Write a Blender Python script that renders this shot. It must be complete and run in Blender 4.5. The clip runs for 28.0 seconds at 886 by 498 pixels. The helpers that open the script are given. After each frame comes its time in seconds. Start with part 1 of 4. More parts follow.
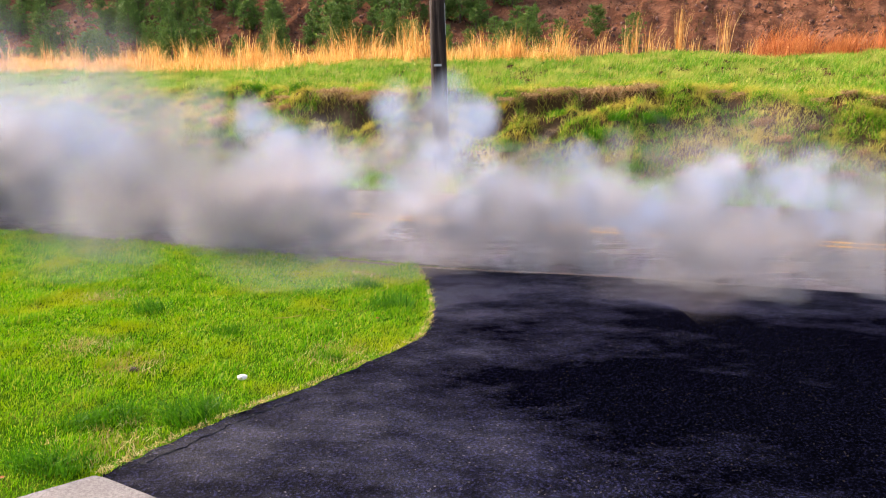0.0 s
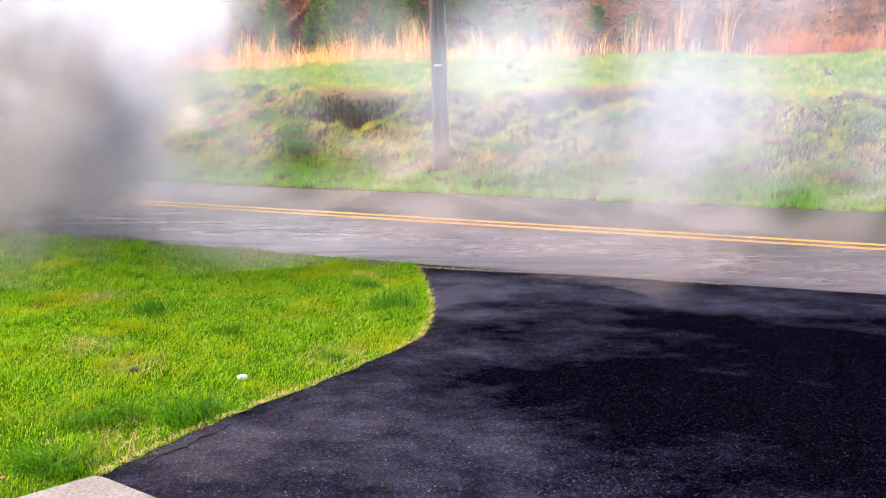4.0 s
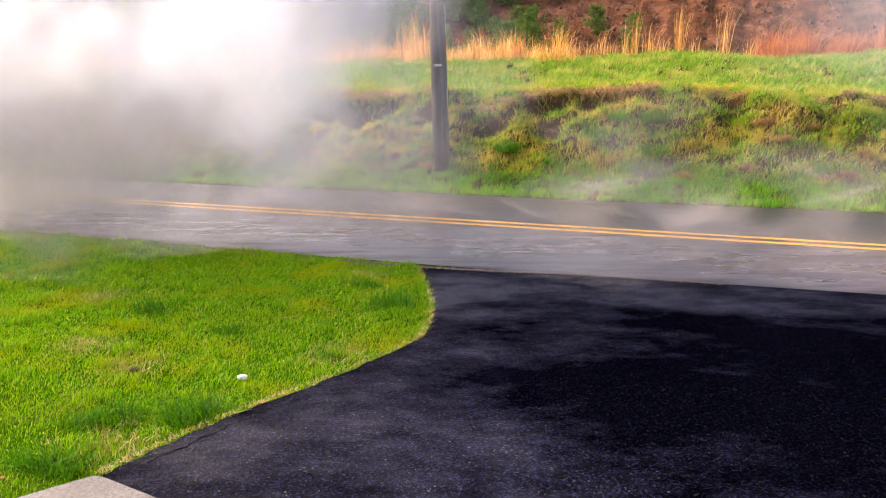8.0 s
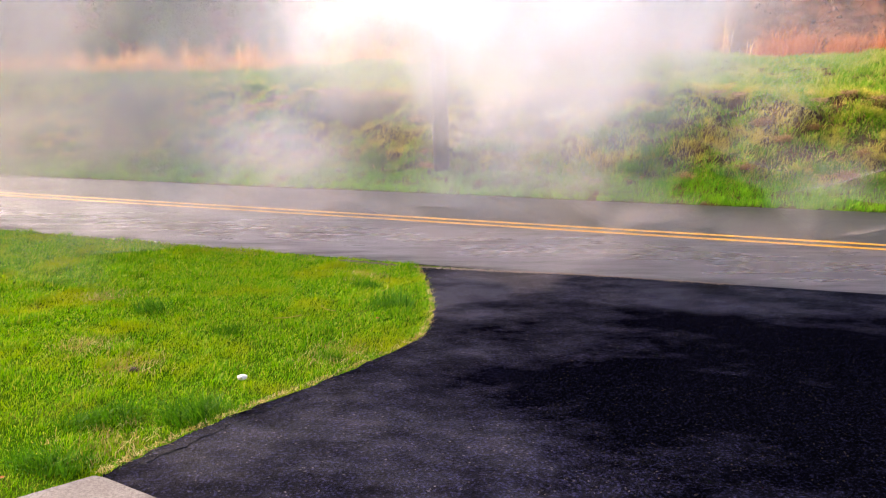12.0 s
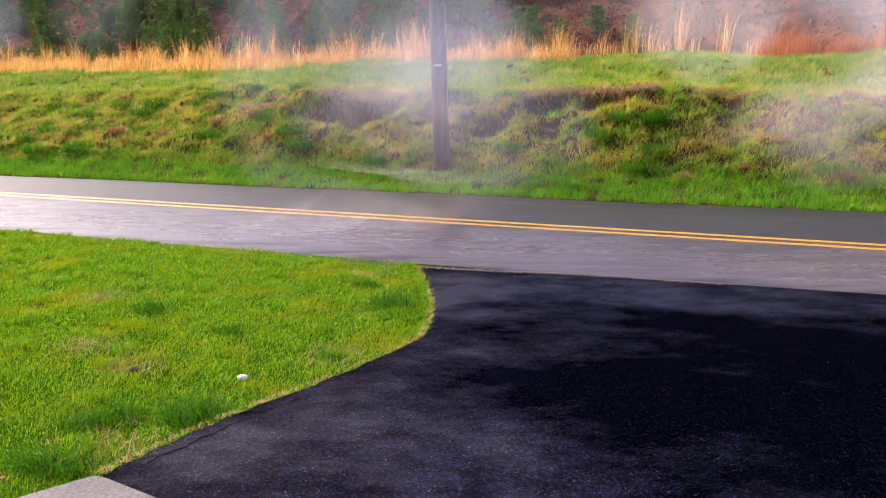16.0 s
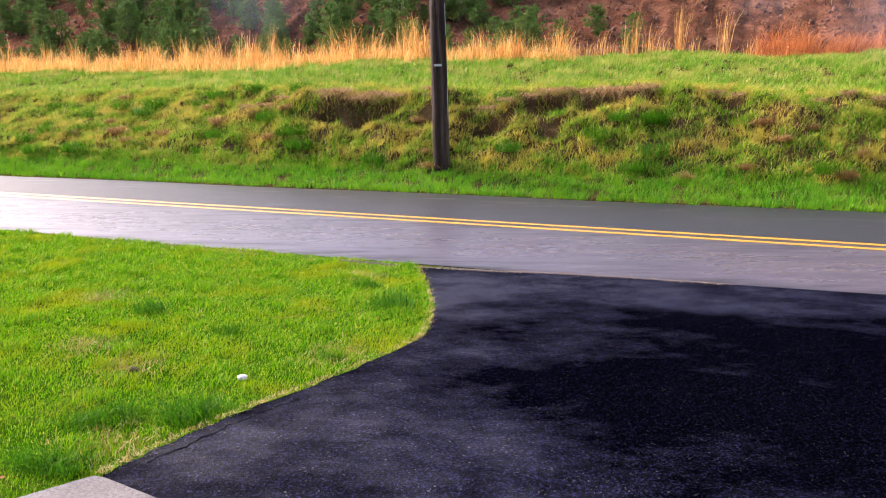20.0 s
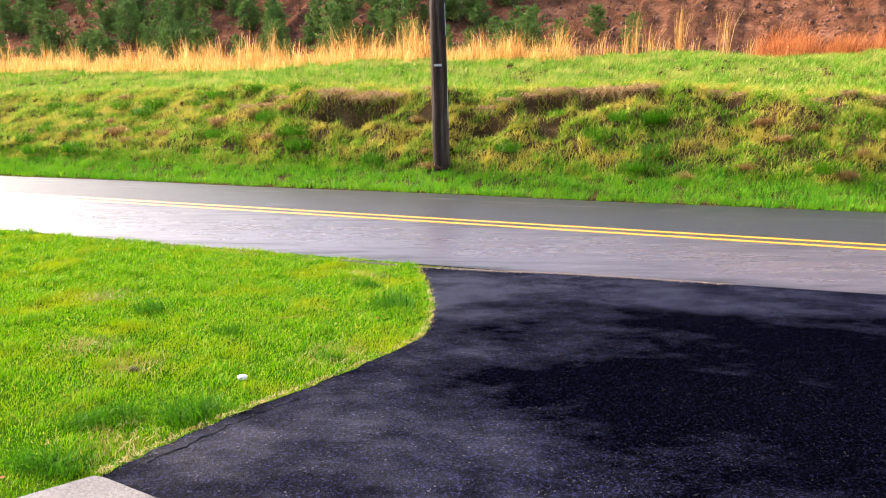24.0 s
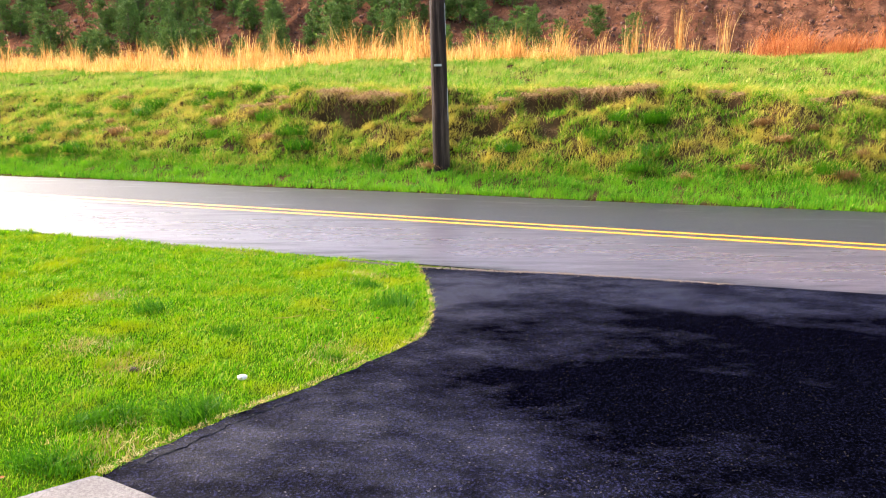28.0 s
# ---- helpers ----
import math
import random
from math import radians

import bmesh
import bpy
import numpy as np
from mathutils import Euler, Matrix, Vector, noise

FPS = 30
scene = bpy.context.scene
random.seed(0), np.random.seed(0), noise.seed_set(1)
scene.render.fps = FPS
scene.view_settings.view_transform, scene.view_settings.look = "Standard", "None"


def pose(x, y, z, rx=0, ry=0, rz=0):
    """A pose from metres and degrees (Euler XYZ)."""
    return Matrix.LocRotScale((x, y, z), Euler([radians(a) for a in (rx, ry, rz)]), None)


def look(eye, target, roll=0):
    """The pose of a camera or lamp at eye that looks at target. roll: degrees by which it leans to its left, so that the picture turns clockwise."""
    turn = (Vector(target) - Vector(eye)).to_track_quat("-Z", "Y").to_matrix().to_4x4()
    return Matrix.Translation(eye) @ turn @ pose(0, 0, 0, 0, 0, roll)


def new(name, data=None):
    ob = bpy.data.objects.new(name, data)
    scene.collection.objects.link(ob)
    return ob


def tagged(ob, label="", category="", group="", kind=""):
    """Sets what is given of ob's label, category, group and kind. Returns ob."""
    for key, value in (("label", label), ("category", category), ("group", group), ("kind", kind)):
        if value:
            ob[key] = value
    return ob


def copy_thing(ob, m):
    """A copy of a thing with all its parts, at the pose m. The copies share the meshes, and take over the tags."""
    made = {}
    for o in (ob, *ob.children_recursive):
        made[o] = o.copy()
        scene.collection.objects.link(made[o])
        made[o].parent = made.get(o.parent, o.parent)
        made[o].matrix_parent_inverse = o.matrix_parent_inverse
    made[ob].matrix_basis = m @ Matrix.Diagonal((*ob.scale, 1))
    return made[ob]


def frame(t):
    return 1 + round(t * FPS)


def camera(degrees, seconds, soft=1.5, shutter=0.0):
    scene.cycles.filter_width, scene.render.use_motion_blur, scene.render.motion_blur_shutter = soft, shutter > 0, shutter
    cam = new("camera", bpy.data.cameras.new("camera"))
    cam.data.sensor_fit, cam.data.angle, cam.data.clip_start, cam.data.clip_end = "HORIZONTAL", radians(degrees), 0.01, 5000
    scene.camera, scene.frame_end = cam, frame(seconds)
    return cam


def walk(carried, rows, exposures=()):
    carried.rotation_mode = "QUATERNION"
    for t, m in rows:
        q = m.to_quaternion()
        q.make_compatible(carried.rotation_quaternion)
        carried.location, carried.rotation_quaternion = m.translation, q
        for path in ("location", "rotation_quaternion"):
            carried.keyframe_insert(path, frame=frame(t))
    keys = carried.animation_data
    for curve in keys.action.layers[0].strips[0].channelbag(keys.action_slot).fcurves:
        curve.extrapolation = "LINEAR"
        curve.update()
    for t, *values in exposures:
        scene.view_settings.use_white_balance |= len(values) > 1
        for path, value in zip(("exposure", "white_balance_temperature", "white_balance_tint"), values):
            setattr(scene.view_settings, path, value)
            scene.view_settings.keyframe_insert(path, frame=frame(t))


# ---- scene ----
A = radians(20.3)            # the road runs this much across the view
ROAD_NEAR, ROAD_MID, ROAD_FAR = 7.35, 10.28, 13.3

cam = camera(60.0, 28.0, soft=1.1)
EYE = pose(0, 0, 1.7, 90 - 10.88, 0, 0)
walk(cam, [(0, EYE), (28, EYE)], exposures=[(0, 2.0, 7200, 21), (1, 2.35, 7200, 21), (2, 2.45, 7200, 22), (3, 2.35, 7200, 22), (6, 2.3, 7400, 22), (8, 2.05, 7700, 22), (11, 2.0, 7700, 24),
                                             (15, 1.68, 7100, 26), (18, 1.75, 6600, 28), (21, 2.05, 6700, 24), (24, 2.3, 6900, 18), (28, 2.35, 6900, 18)])
scene.cycles.transparent_max_bounces = 64      # rays pass many thin sheets of smoke

# ---- world and sun ----
world = bpy.data.worlds.new("overcast_sky")
scene.world = world
world.use_nodes = True
wt = world.node_tree
sky = wt.nodes.new("ShaderNodeTexSky")
sky.sky_type = "NISHITA"
sky.sun_disc = False
sky.sun_elevation, sky.sun_rotation = radians(35), radians(-54)
sky.air_density, sky.dust_density, sky.ozone_density = 1.0, 3.0, 1.5
wt.nodes["Background"].inputs["Strength"].default_value = 0.13
wt.links.new(sky.outputs[0], wt.nodes["Background"].inputs["Color"])
sun = bpy.data.lights.new("sun", "SUN")
sun.energy, sun.angle, sun.color = 2.2, radians(12), (1.0, 0.94, 0.84)
sun_ob = new("sun", sun)
sun_ob.matrix_world = look((-30, 22, 26), (0, 0, 0))


# ---- materials ----
def material(name, rough=0.8, spec=0.3):
    m = bpy.data.materials.new(name)
    m.use_nodes = True
    nt = m.node_tree
    b = nt.nodes["Principled BSDF"]
    b.inputs["Roughness"].default_value = rough
    b.inputs["Specular IOR Level"].default_value = spec
    return m, nt, b


def node(nt, kind, **values):
    n = nt.nodes.new(kind)
    for key, value in values.items():
        n.inputs[key.replace("_", " ")].default_value = value
    return n


def noise_of(nt, scale, detail=4.0, rough=0.6, stretch=(1, 1, 1), turn=0.0, coords="Object", shift=(0, 0, 0)):
    tc = nt.nodes.new("ShaderNodeTexCoord")
    mp = nt.nodes.new("ShaderNodeMapping")
    mp.inputs["Scale"].default_value = stretch
    mp.inputs["Rotation"].default_value = (0, 0, turn)
    mp.inputs["Location"].default_value = shift
    n = node(nt, "ShaderNodeTexNoise", Scale=scale, Detail=detail, Roughness=rough)
    nt.links.new(tc.outputs[coords], mp.inputs[0])
    nt.links.new(mp.outputs[0], n.inputs["Vector"])
    return n.outputs["Fac"]


def ramp(nt, fac, stops):
    r = nt.nodes.new("ShaderNodeValToRGB")
    e = r.color_ramp.elements
    while len(e) < len(stops):
        e.new(0.5)
    for el, (p, c) in zip(e, stops):
        el.position, el.color = p, (c, c, c, 1) if isinstance(c, (int, float)) else (*c, 1)
    nt.links.new(fac, r.inputs[0])
    return r.outputs[0]


def mixed(nt, fac, a, b, blend="MIX"):
    m = nt.nodes.new("ShaderNodeMix")
    m.data_type, m.blend_type = "RGBA", blend
    for sock, v in ((m.inputs[0], fac), (m.inputs[6], a), (m.inputs[7], b)):
        if isinstance(v, (int, float)):
            sock.default_value = v
        elif isinstance(v, tuple):
            sock.default_value = (*v, 1)
        else:
            nt.links.new(v, sock)
    return m.outputs[2]


def bump(nt, b, height, strength=0.4, distance=0.01):
    n = nt.nodes.new("ShaderNodeBump")
    n.inputs["Strength"].default_value, n.inputs["Distance"].default_value = strength, distance
    nt.links.new(height, n.inputs["Height"])
    nt.links.new(n.outputs[0], b.inputs["Normal"])


def island(nt):
    return nt.nodes.new("ShaderNodeNewGeometry").outputs["Random Per Island"]


def blade_material(name, stops, patch, patch_scale=1.2, patch_amount=(0.45, 0.7), translucent=0.3, rough=0.55):
    """Grass: a colour for each blade, and patches of another colour over the field."""
    m, nt, b = material(name, rough, 0.08)
    col = ramp(nt, island(nt), stops)
    p = ramp(nt, noise_of(nt, patch_scale, 3.0, 0.6), [(patch_amount[0], 0.0), (patch_amount[1], 1.0)])
    col = mixed(nt, p, col, patch)
    nt.links.new(col, b.inputs["Base Color"])
    t = nt.nodes.new("ShaderNodeBsdfTranslucent")
    nt.links.new(col, t.inputs["Color"])
    mix = nt.nodes.new("ShaderNodeMixShader")
    mix.inputs[0].default_value = translucent
    nt.links.new(b.outputs[0], mix.inputs[1])
    nt.links.new(t.outputs[0], mix.inputs[2])
    nt.links.new(mix.outputs[0], nt.nodes["Material Output"].inputs["Surface"])
    return m


def soil_material(name, a, b_col, c, scale, rough=0.9, depth=0.03):
    m, nt, b = material(name, rough, 0.0)
    col = ramp(nt, noise_of(nt, scale, 8.0, 0.65), [(0.3, a), (0.5, b_col), (0.72, c)])
    col = mixed(nt, ramp(nt, noise_of(nt, scale * 9, 4.0), [(0.35, 0.0), (0.75, 0.7)]), col, a)
    nt.links.new(col, b.inputs["Base Color"])
    bump(nt, b, noise_of(nt, scale * 6, 6.0, 0.7), 0.8, depth)
    return m


LAWN_SOIL = soil_material("lawn_soil", (0.014, 0.045, 0.002), (0.035, 0.09, 0.004), (0.10, 0.10, 0.015), 2.0)
BANK_SOIL = soil_material("bank_soil", (0.026, 0.017, 0.007), (0.07, 0.042, 0.018), (0.18, 0.10, 0.045), 1.4)
RED_SOIL = soil_material("red_clay", (0.05, 0.023, 0.013), (0.17, 0.068, 0.036), (0.34, 0.155, 0.085), 0.8, depth=0.1)

LAWN_GRASS = blade_material("lawn_grass", [(0.0, (0.03, 0.16, 0.001)), (0.4, (0.11, 0.32, 0.002)), (0.85, (0.24, 0.42, 0.004)), (1.0, (0.5, 0.45, 0.06))],
                            (0.30, 0.36, 0.004), 1.3, (0.5, 0.68))
BANK_GRASS = blade_material("bank_grass", [(0.0, (0.04, 0.18, 0.005)), (0.45, (0.14, 0.36, 0.010)), (0.75, (0.33, 0.45, 0.018)), (1.0, (0.66, 0.52, 0.15))],
                            (0.52, 0.43, 0.07), 1.6, (0.47, 0.60))
FIELD_GRASS = blade_material("field_grass", [(0.0, (0.05, 0.18, 0.008)), (0.5, (0.14, 0.32, 0.014)), (0.8, (0.24, 0.38, 0.025)), (1.0, (0.48, 0.42, 0.12))],
                             (0.40, 0.40, 0.08), 0.9, (0.48, 0.64))
VERGE_GRASS = blade_material("verge_grass", [(0.0, (0.03, 0.17, 0.004)), (0.5, (0.08, 0.29, 0.008)), (0.9, (0.17, 0.40, 0.012)), (1.0, (0.4, 0.42, 0.06))],
                             (0.16, 0.38, 0.01), 1.8, (0.45, 0.65))
STRAW = blade_material("broom_sedge", [(0.0, (0.35, 0.13, 0.03)), (0.4, (0.72, 0.34, 0.07)), (1.0, (0.92, 0.66, 0.26))],
                       (0.80, 0.44, 0.10), 0.4, (0.45, 0.65), 0.4)
RED_STRAW = blade_material("red_sedge", [(0.0, (0.28, 0.08, 0.025)), (0.5, (0.45, 0.14, 0.04)), (1.0, (0.6, 0.25, 0.08))],
                           (0.5, 0.15, 0.04), 0.5, (0.45, 0.65), 0.35)
DEAD = blade_material("dead_grass", [(0.0, (0.08, 0.036, 0.013)), (0.5, (0.36, 0.21, 0.07)), (1.0, (0.72, 0.52, 0.21))],
                      (0.28, 0.15, 0.05), 1.5, (0.45, 0.6), 0.4)
ROOTS = blade_material("hanging_roots", [(0.0, (0.07, 0.03, 0.012)), (0.4, (0.30, 0.17, 0.07)), (0.8, (0.58, 0.38, 0.17)), (1.0, (0.75, 0.56, 0.28))],
                       (0.42, 0.26, 0.11), 3.5, (0.45, 0.6), 0.3)
NEEDLES = blade_material("pine_needles", [(0.0, (0.03, 0.075, 0.015)), (0.5, (0.08, 0.17, 0.035)), (1.0, (0.20, 0.29, 0.06))],
                         (0.13, 0.22, 0.04), 1.5, (0.45, 0.7), 0.2)
BRUSH = blade_material("hillside_brush", [(0.0, (0.03, 0.015, 0.008)), (0.5, (0.14, 0.07, 0.03)), (0.8, (0.30, 0.15, 0.06)), (1.0, (0.08, 0.13, 0.02))],
                       (0.10, 0.045, 0.02), 0.8, (0.45, 0.6), 0.15)
CLIPPINGS = blade_material("dry_clippings", [(0.0, (0.25, 0.17, 0.05)), (0.5, (0.5, 0.36, 0.12)), (1.0, (0.75, 0.6, 0.28))], (0.35, 0.24, 0.06), 3.0, (0.45, 0.6), 0.2)
TUFT_GRASS = blade_material("tuft_grass", [(0.0, (0.015, 0.08, 0.002)), (0.6, (0.05, 0.19, 0.004)), (1.0, (0.14, 0.3, 0.01))], (0.06, 0.2, 0.004), 4.0, (0.45, 0.6))


def road_material():
    m, nt, b = material("wet_road", 0.3, 0.75)
    big = noise_of(nt, 2.4, 6.0, 0.66, (0.28, 1.5, 1), A)
    fine = noise_of(nt, 55, 4.0, 0.8)
    tc = nt.nodes.new("ShaderNodeTexCoord")
    mp = nt.nodes.new("ShaderNodeMapping")
    mp.inputs["Rotation"].default_value = (0, 0, A)
    sep = nt.nodes.new("ShaderNodeSeparateXYZ")
    nt.links.new(tc.outputs["Object"], mp.inputs[0])
    nt.links.new(mp.outputs[0], sep.inputs[0])
    across = nt.nodes.new("ShaderNodeMapRange")
    across.inputs["From Min"].default_value, across.inputs["From Max"].default_value = 7.0, 14.0
    nt.links.new(sep.outputs[1], across.inputs["Value"])
    # the near lane is worn paler; the far one is coloured dark and browner for the bank's reflection; wheel tracks are
    # polished
    lane = ramp(nt, across.outputs[0], [(0.0, 0.25), (0.12, 0.8), (0.25, 1.0), (0.4, 0.75), (0.5, 0.25), (0.62, 0.1), (0.8, 0.3), (1.0, 0.0)])
    worn = ramp(nt, mixed(nt, 0.62, lane, big), [(0.42, 0.0), (0.74, 1.0)])
    col = mixed(nt, worn, mixed(nt, lane, (0.010, 0.009, 0.007), (0.006, 0.005, 0.006)), (0.092, 0.068, 0.09))
    col = mixed(nt, ramp(nt, fine, [(0.45, 0.0), (0.75, 0.7)]), col, (0.13, 0.115, 0.12))
    nt.links.new(col, b.inputs["Base Color"])
    nt.links.new(ramp(nt, worn, [(0.0, 0.42), (1.0, 0.24)]), b.inputs["Roughness"])
    wide = noise_of(nt, 0.5, 6.0, 0.65, (0.5, 2.4, 1), A, shift=(3.1, 1.7, 0))
    nt.links.new(ramp(nt, mixed(nt, 0.65, wide, worn), [(0.30, 0.2), (0.75, 1.0)]), b.inputs["Specular IOR Level"])
    bump(nt, b, fine, 0.4, 0.003)
    return m


def drive_material():
    m, nt, b = material("sealed_asphalt", 0.5, 0.3)
    big = noise_of(nt, 1.3, 9.0, 0.7, (1.0, 1.5, 1), radians(-18), shift=(2.4, 0.3, 0))
    mid = noise_of(nt, 6.0, 6.0, 0.7, (1.0, 1.5, 1))
    fine = noise_of(nt, 62, 3.0, 0.85)
    chips = node(nt, "ShaderNodeTexVoronoi", Scale=110.0)
    nt.links.new(nt.nodes.new("ShaderNodeTexCoord").outputs["Object"], chips.inputs["Vector"])
    # stains where the sealer lies thick, worn paler places, and sky sheen on the left put in as paler colour: place,
    # reach, depth
    worn = big
    for cx, cy, rx, ry, deep in ((3.2, 4.3, 3.4, 2.2, -0.14), (0.95, 4.3, 1.3, 0.6, -0.26), (1.5, 4.5, 0.6, 0.4, -0.14), (2.7, 5.0, 1.5, 0.7, -0.2), (1.7, 3.6, 1.2, 0.6, -0.2), (1.9, 5.75, 1.3, 0.4, -0.14),
                                 (2.8, 4.0, 1.6, 0.9, -0.18), (0.9, 5.2, 1.0, 0.5, -0.1), (-0.5, 3.5, 1.3, 1.1, 0.14), (0.1, 6.6, 0.6, 1.3, 0.22), (1.6, 6.75, 2.2, 0.5, 0.16), (2.6, 6.15, 1.1, 0.28, 0.18)):
        tc = nt.nodes.new("ShaderNodeTexCoord")
        mp = nt.nodes.new("ShaderNodeMapping")
        mp.vector_type = "TEXTURE"
        mp.inputs["Location"].default_value = (cx, cy, 0)
        mp.inputs["Scale"].default_value = (rx, ry, 1)
        mp.inputs["Rotation"].default_value = (0, 0, radians(-14))
        g = nt.nodes.new("ShaderNodeTexGradient")
        g.gradient_type = "SPHERICAL"
        nt.links.new(tc.outputs["Object"], mp.inputs[0])
        nt.links.new(mp.outputs[0], g.inputs[0])
        k = nt.nodes.new("ShaderNodeMath")
        k.operation = "MULTIPLY_ADD"
        k.inputs[1].default_value = deep
        nt.links.new(g.outputs["Fac"], k.inputs[0])
        nt.links.new(worn, k.inputs[2])
        worn = k.outputs[0]
    wet = ramp(nt, worn, [(0.35, 0.0), (0.70, 1.0)])
    col = ramp(nt, mid, [(0.3, (0.001, 0.001, 0.0024)), (0.7, (0.005, 0.005, 0.013))])
    # the reflected sky's blue is put into the flecks' colour
    col = mixed(nt, ramp(nt, fine, [(0.52, 0.0), (0.64, 0.9)]), col, (0.040, 0.042, 0.115))
    col = mixed(nt, ramp(nt, chips.outputs["Color"], [(0.90, 0.0), (0.94, 0.6)]), col, (0.22, 0.20, 0.20))
    col = mixed(nt, wet, mixed(nt, 0.86, col, (0.0002, 0.0002, 0.0004)), col)
    nt.links.new(col, b.inputs["Base Color"])
    nt.links.new(ramp(nt, wet, [(0.0, 0.8), (1.0, 0.5)]), b.inputs["Roughness"])
    nt.links.new(ramp(nt, wet, [(0.0, 0.0), (0.5, 0.02), (1.0, 0.07)]), b.inputs["Specular IOR Level"])
    bump(nt, b, fine, 1.0, 0.008)
    return m

def concrete_material():
    m, nt, b = material("concrete", 0.8, 0.3)
    col = ramp(nt, noise_of(nt, 3, 8.0, 0.7), [(0.3, (0.11, 0.10, 0.095)), (0.7, (0.19, 0.175, 0.165))])
    fine = noise_of(nt, 70, 5.0, 0.85)
    col = mixed(nt, ramp(nt, fine, [(0.42, 0.0), (0.62, 0.75)]), col, (0.04, 0.033, 0.03))
    nt.links.new(col, b.inputs["Base Color"])
    bump(nt, b, fine, 0.5, 0.003)
    return m


def paint_material():
    m, nt, b = material("yellow_road_paint", 0.4, 0.4)
    col = ramp(nt, noise_of(nt, 14, 6.0, 0.75), [(0.32, (0.30, 0.16, 0.02)), (0.45, (0.58, 0.27, 0.004)), (0.8, (0.68, 0.34, 0.006))])
    nt.links.new(col, b.inputs["Base Color"])
    bump(nt, b, noise_of(nt, 120, 3.0), 0.3, 0.003)
    return m


def wood_material():
    m, nt, b = material("weathered_pole_wood", 0.8, 0.2)
    grain = noise_of(nt, 9, 6.0, 0.7, (1, 1, 0.06))
    wear = noise_of(nt, 3.0, 4.0, 0.6, (1, 1, 0.3))
    col = ramp(nt, grain, [(0.34, (0.006, 0.003, 0.002)), (0.52, (0.03, 0.016, 0.010)), (0.74, (0.14, 0.093, 0.065))])
    col = mixed(nt, ramp(nt, wear, [(0.6, 0.0), (0.8, 0.4)]), col, (0.10, 0.07, 0.055))
    nt.links.new(col, b.inputs["Base Color"])
    bump(nt, b, grain, 0.9, 0.02)
    return m


def plain_material(name, a, b_col, scale=20, rough=0.7, metal=0.0):
    m, nt, b = material(name, rough, 0.4)
    b.inputs["Metallic"].default_value = metal
    n = noise_of(nt, scale, 5.0, 0.65)
    nt.links.new(ramp(nt, n, [(0.3, a), (0.7, b_col)]), b.inputs["Base Color"])
    bump(nt, b, n, 0.4, 0.01)
    return m


def rock_material():
    m, nt, b = material("scree_stone", 0.85, 0.3)
    col = ramp(nt, island(nt), [(0.0, (0.06, 0.025, 0.015)), (0.75, (0.15, 0.06, 0.036)), (1.0, (0.26, 0.13, 0.085))])
    nt.links.new(mixed(nt, ramp(nt, noise_of(nt, 6, 4.0), [(0.4, 0.0), (0.7, 0.5)]), col, (0.12, 0.06, 0.04)), b.inputs["Base Color"])
    return m


def smoke_material(name, strength, colour, scale, ragged):
    """Thin soft sheets that scatter light from both sides, with a torn outline that thins out towards the rim."""
    m = bpy.data.materials.new(name)
    m.use_nodes = True
    nt = m.node_tree
    nt.nodes.remove(nt.nodes["Principled BSDF"])
    uv = nt.nodes.new("ShaderNodeUVMap")
    sep = nt.nodes.new("ShaderNodeSeparateXYZ")
    nt.links.new(uv.outputs[0], sep.inputs[0])

    def soft(value, low, high):
        n = nt.nodes.new("ShaderNodeMapRange")
        n.interpolation_type = "SMOOTHERSTEP"
        n.inputs["From Min"].default_value, n.inputs["From Max"].default_value = low, high
        nt.links.new(value, n.inputs["Value"])
        return n.outputs[0]

    def math_of(kind, a, b):
        n = nt.nodes.new("ShaderNodeMath")
        n.operation = kind
        for sock, v in zip(n.inputs, (a, b)):
            if isinstance(v, (int, float)):
                sock.default_value = v
            else:
                nt.links.new(v, sock)
        return n.outputs[0]

    lumps = math_of("MULTIPLY", math_of("SUBTRACT", noise_of(nt, scale, 1.0, 0.5), 0.5), ragged)
    torn = soft(math_of("ADD", sep.outputs[0], lumps), 1.0, 0.12)
    k = math_of("MULTIPLY", math_of("MULTIPLY", torn, soft(sep.outputs[0], 1.0, 0.55)), strength)
    d = nt.nodes.new("ShaderNodeBsdfDiffuse")
    t = nt.nodes.new("ShaderNodeBsdfTranslucent")
    for n in (d, t):
        n.inputs["Color"].default_value = (*colour, 1)
    half = nt.nodes.new("ShaderNodeMixShader")
    half.inputs[0].default_value = 0.5
    nt.links.new(d.outputs[0], half.inputs[1])
    nt.links.new(t.outputs[0], half.inputs[2])
    clear = nt.nodes.new("ShaderNodeBsdfTransparent")
    mix = nt.nodes.new("ShaderNodeMixShader")
    nt.links.new(k, mix.inputs[0])
    nt.links.new(clear.outputs[0], mix.inputs[1])
    nt.links.new(half.outputs[0], mix.inputs[2])
    nt.links.new(mix.outputs[0], nt.nodes["Material Output"].inputs["Surface"])
    return m


ROAD, DRIVE, CONCRETE, PAINT, WOOD, ROCK = road_material(), drive_material(), concrete_material(), paint_material(), wood_material(), rock_material()
STONE = plain_material("pale_stone", (0.48, 0.36, 0.30), (0.80, 0.73, 0.68), 26)
BARK = plain_material("pine_bark", (0.05, 0.03, 0.02), (0.13, 0.08, 0.05), 12)
METAL = plain_material("galvanised_metal", (0.3, 0.28, 0.26), (0.5, 0.47, 0.43), 30, 0.6, 0.4)
PLASTIC = plain_material("grey_plastic", (0.3, 0.28, 0.25), (0.45, 0.42, 0.38), 8, 0.6)
GRIT = plain_material("grit", (0.09, 0.06, 0.045), (0.28, 0.21, 0.16), 40, 0.9)
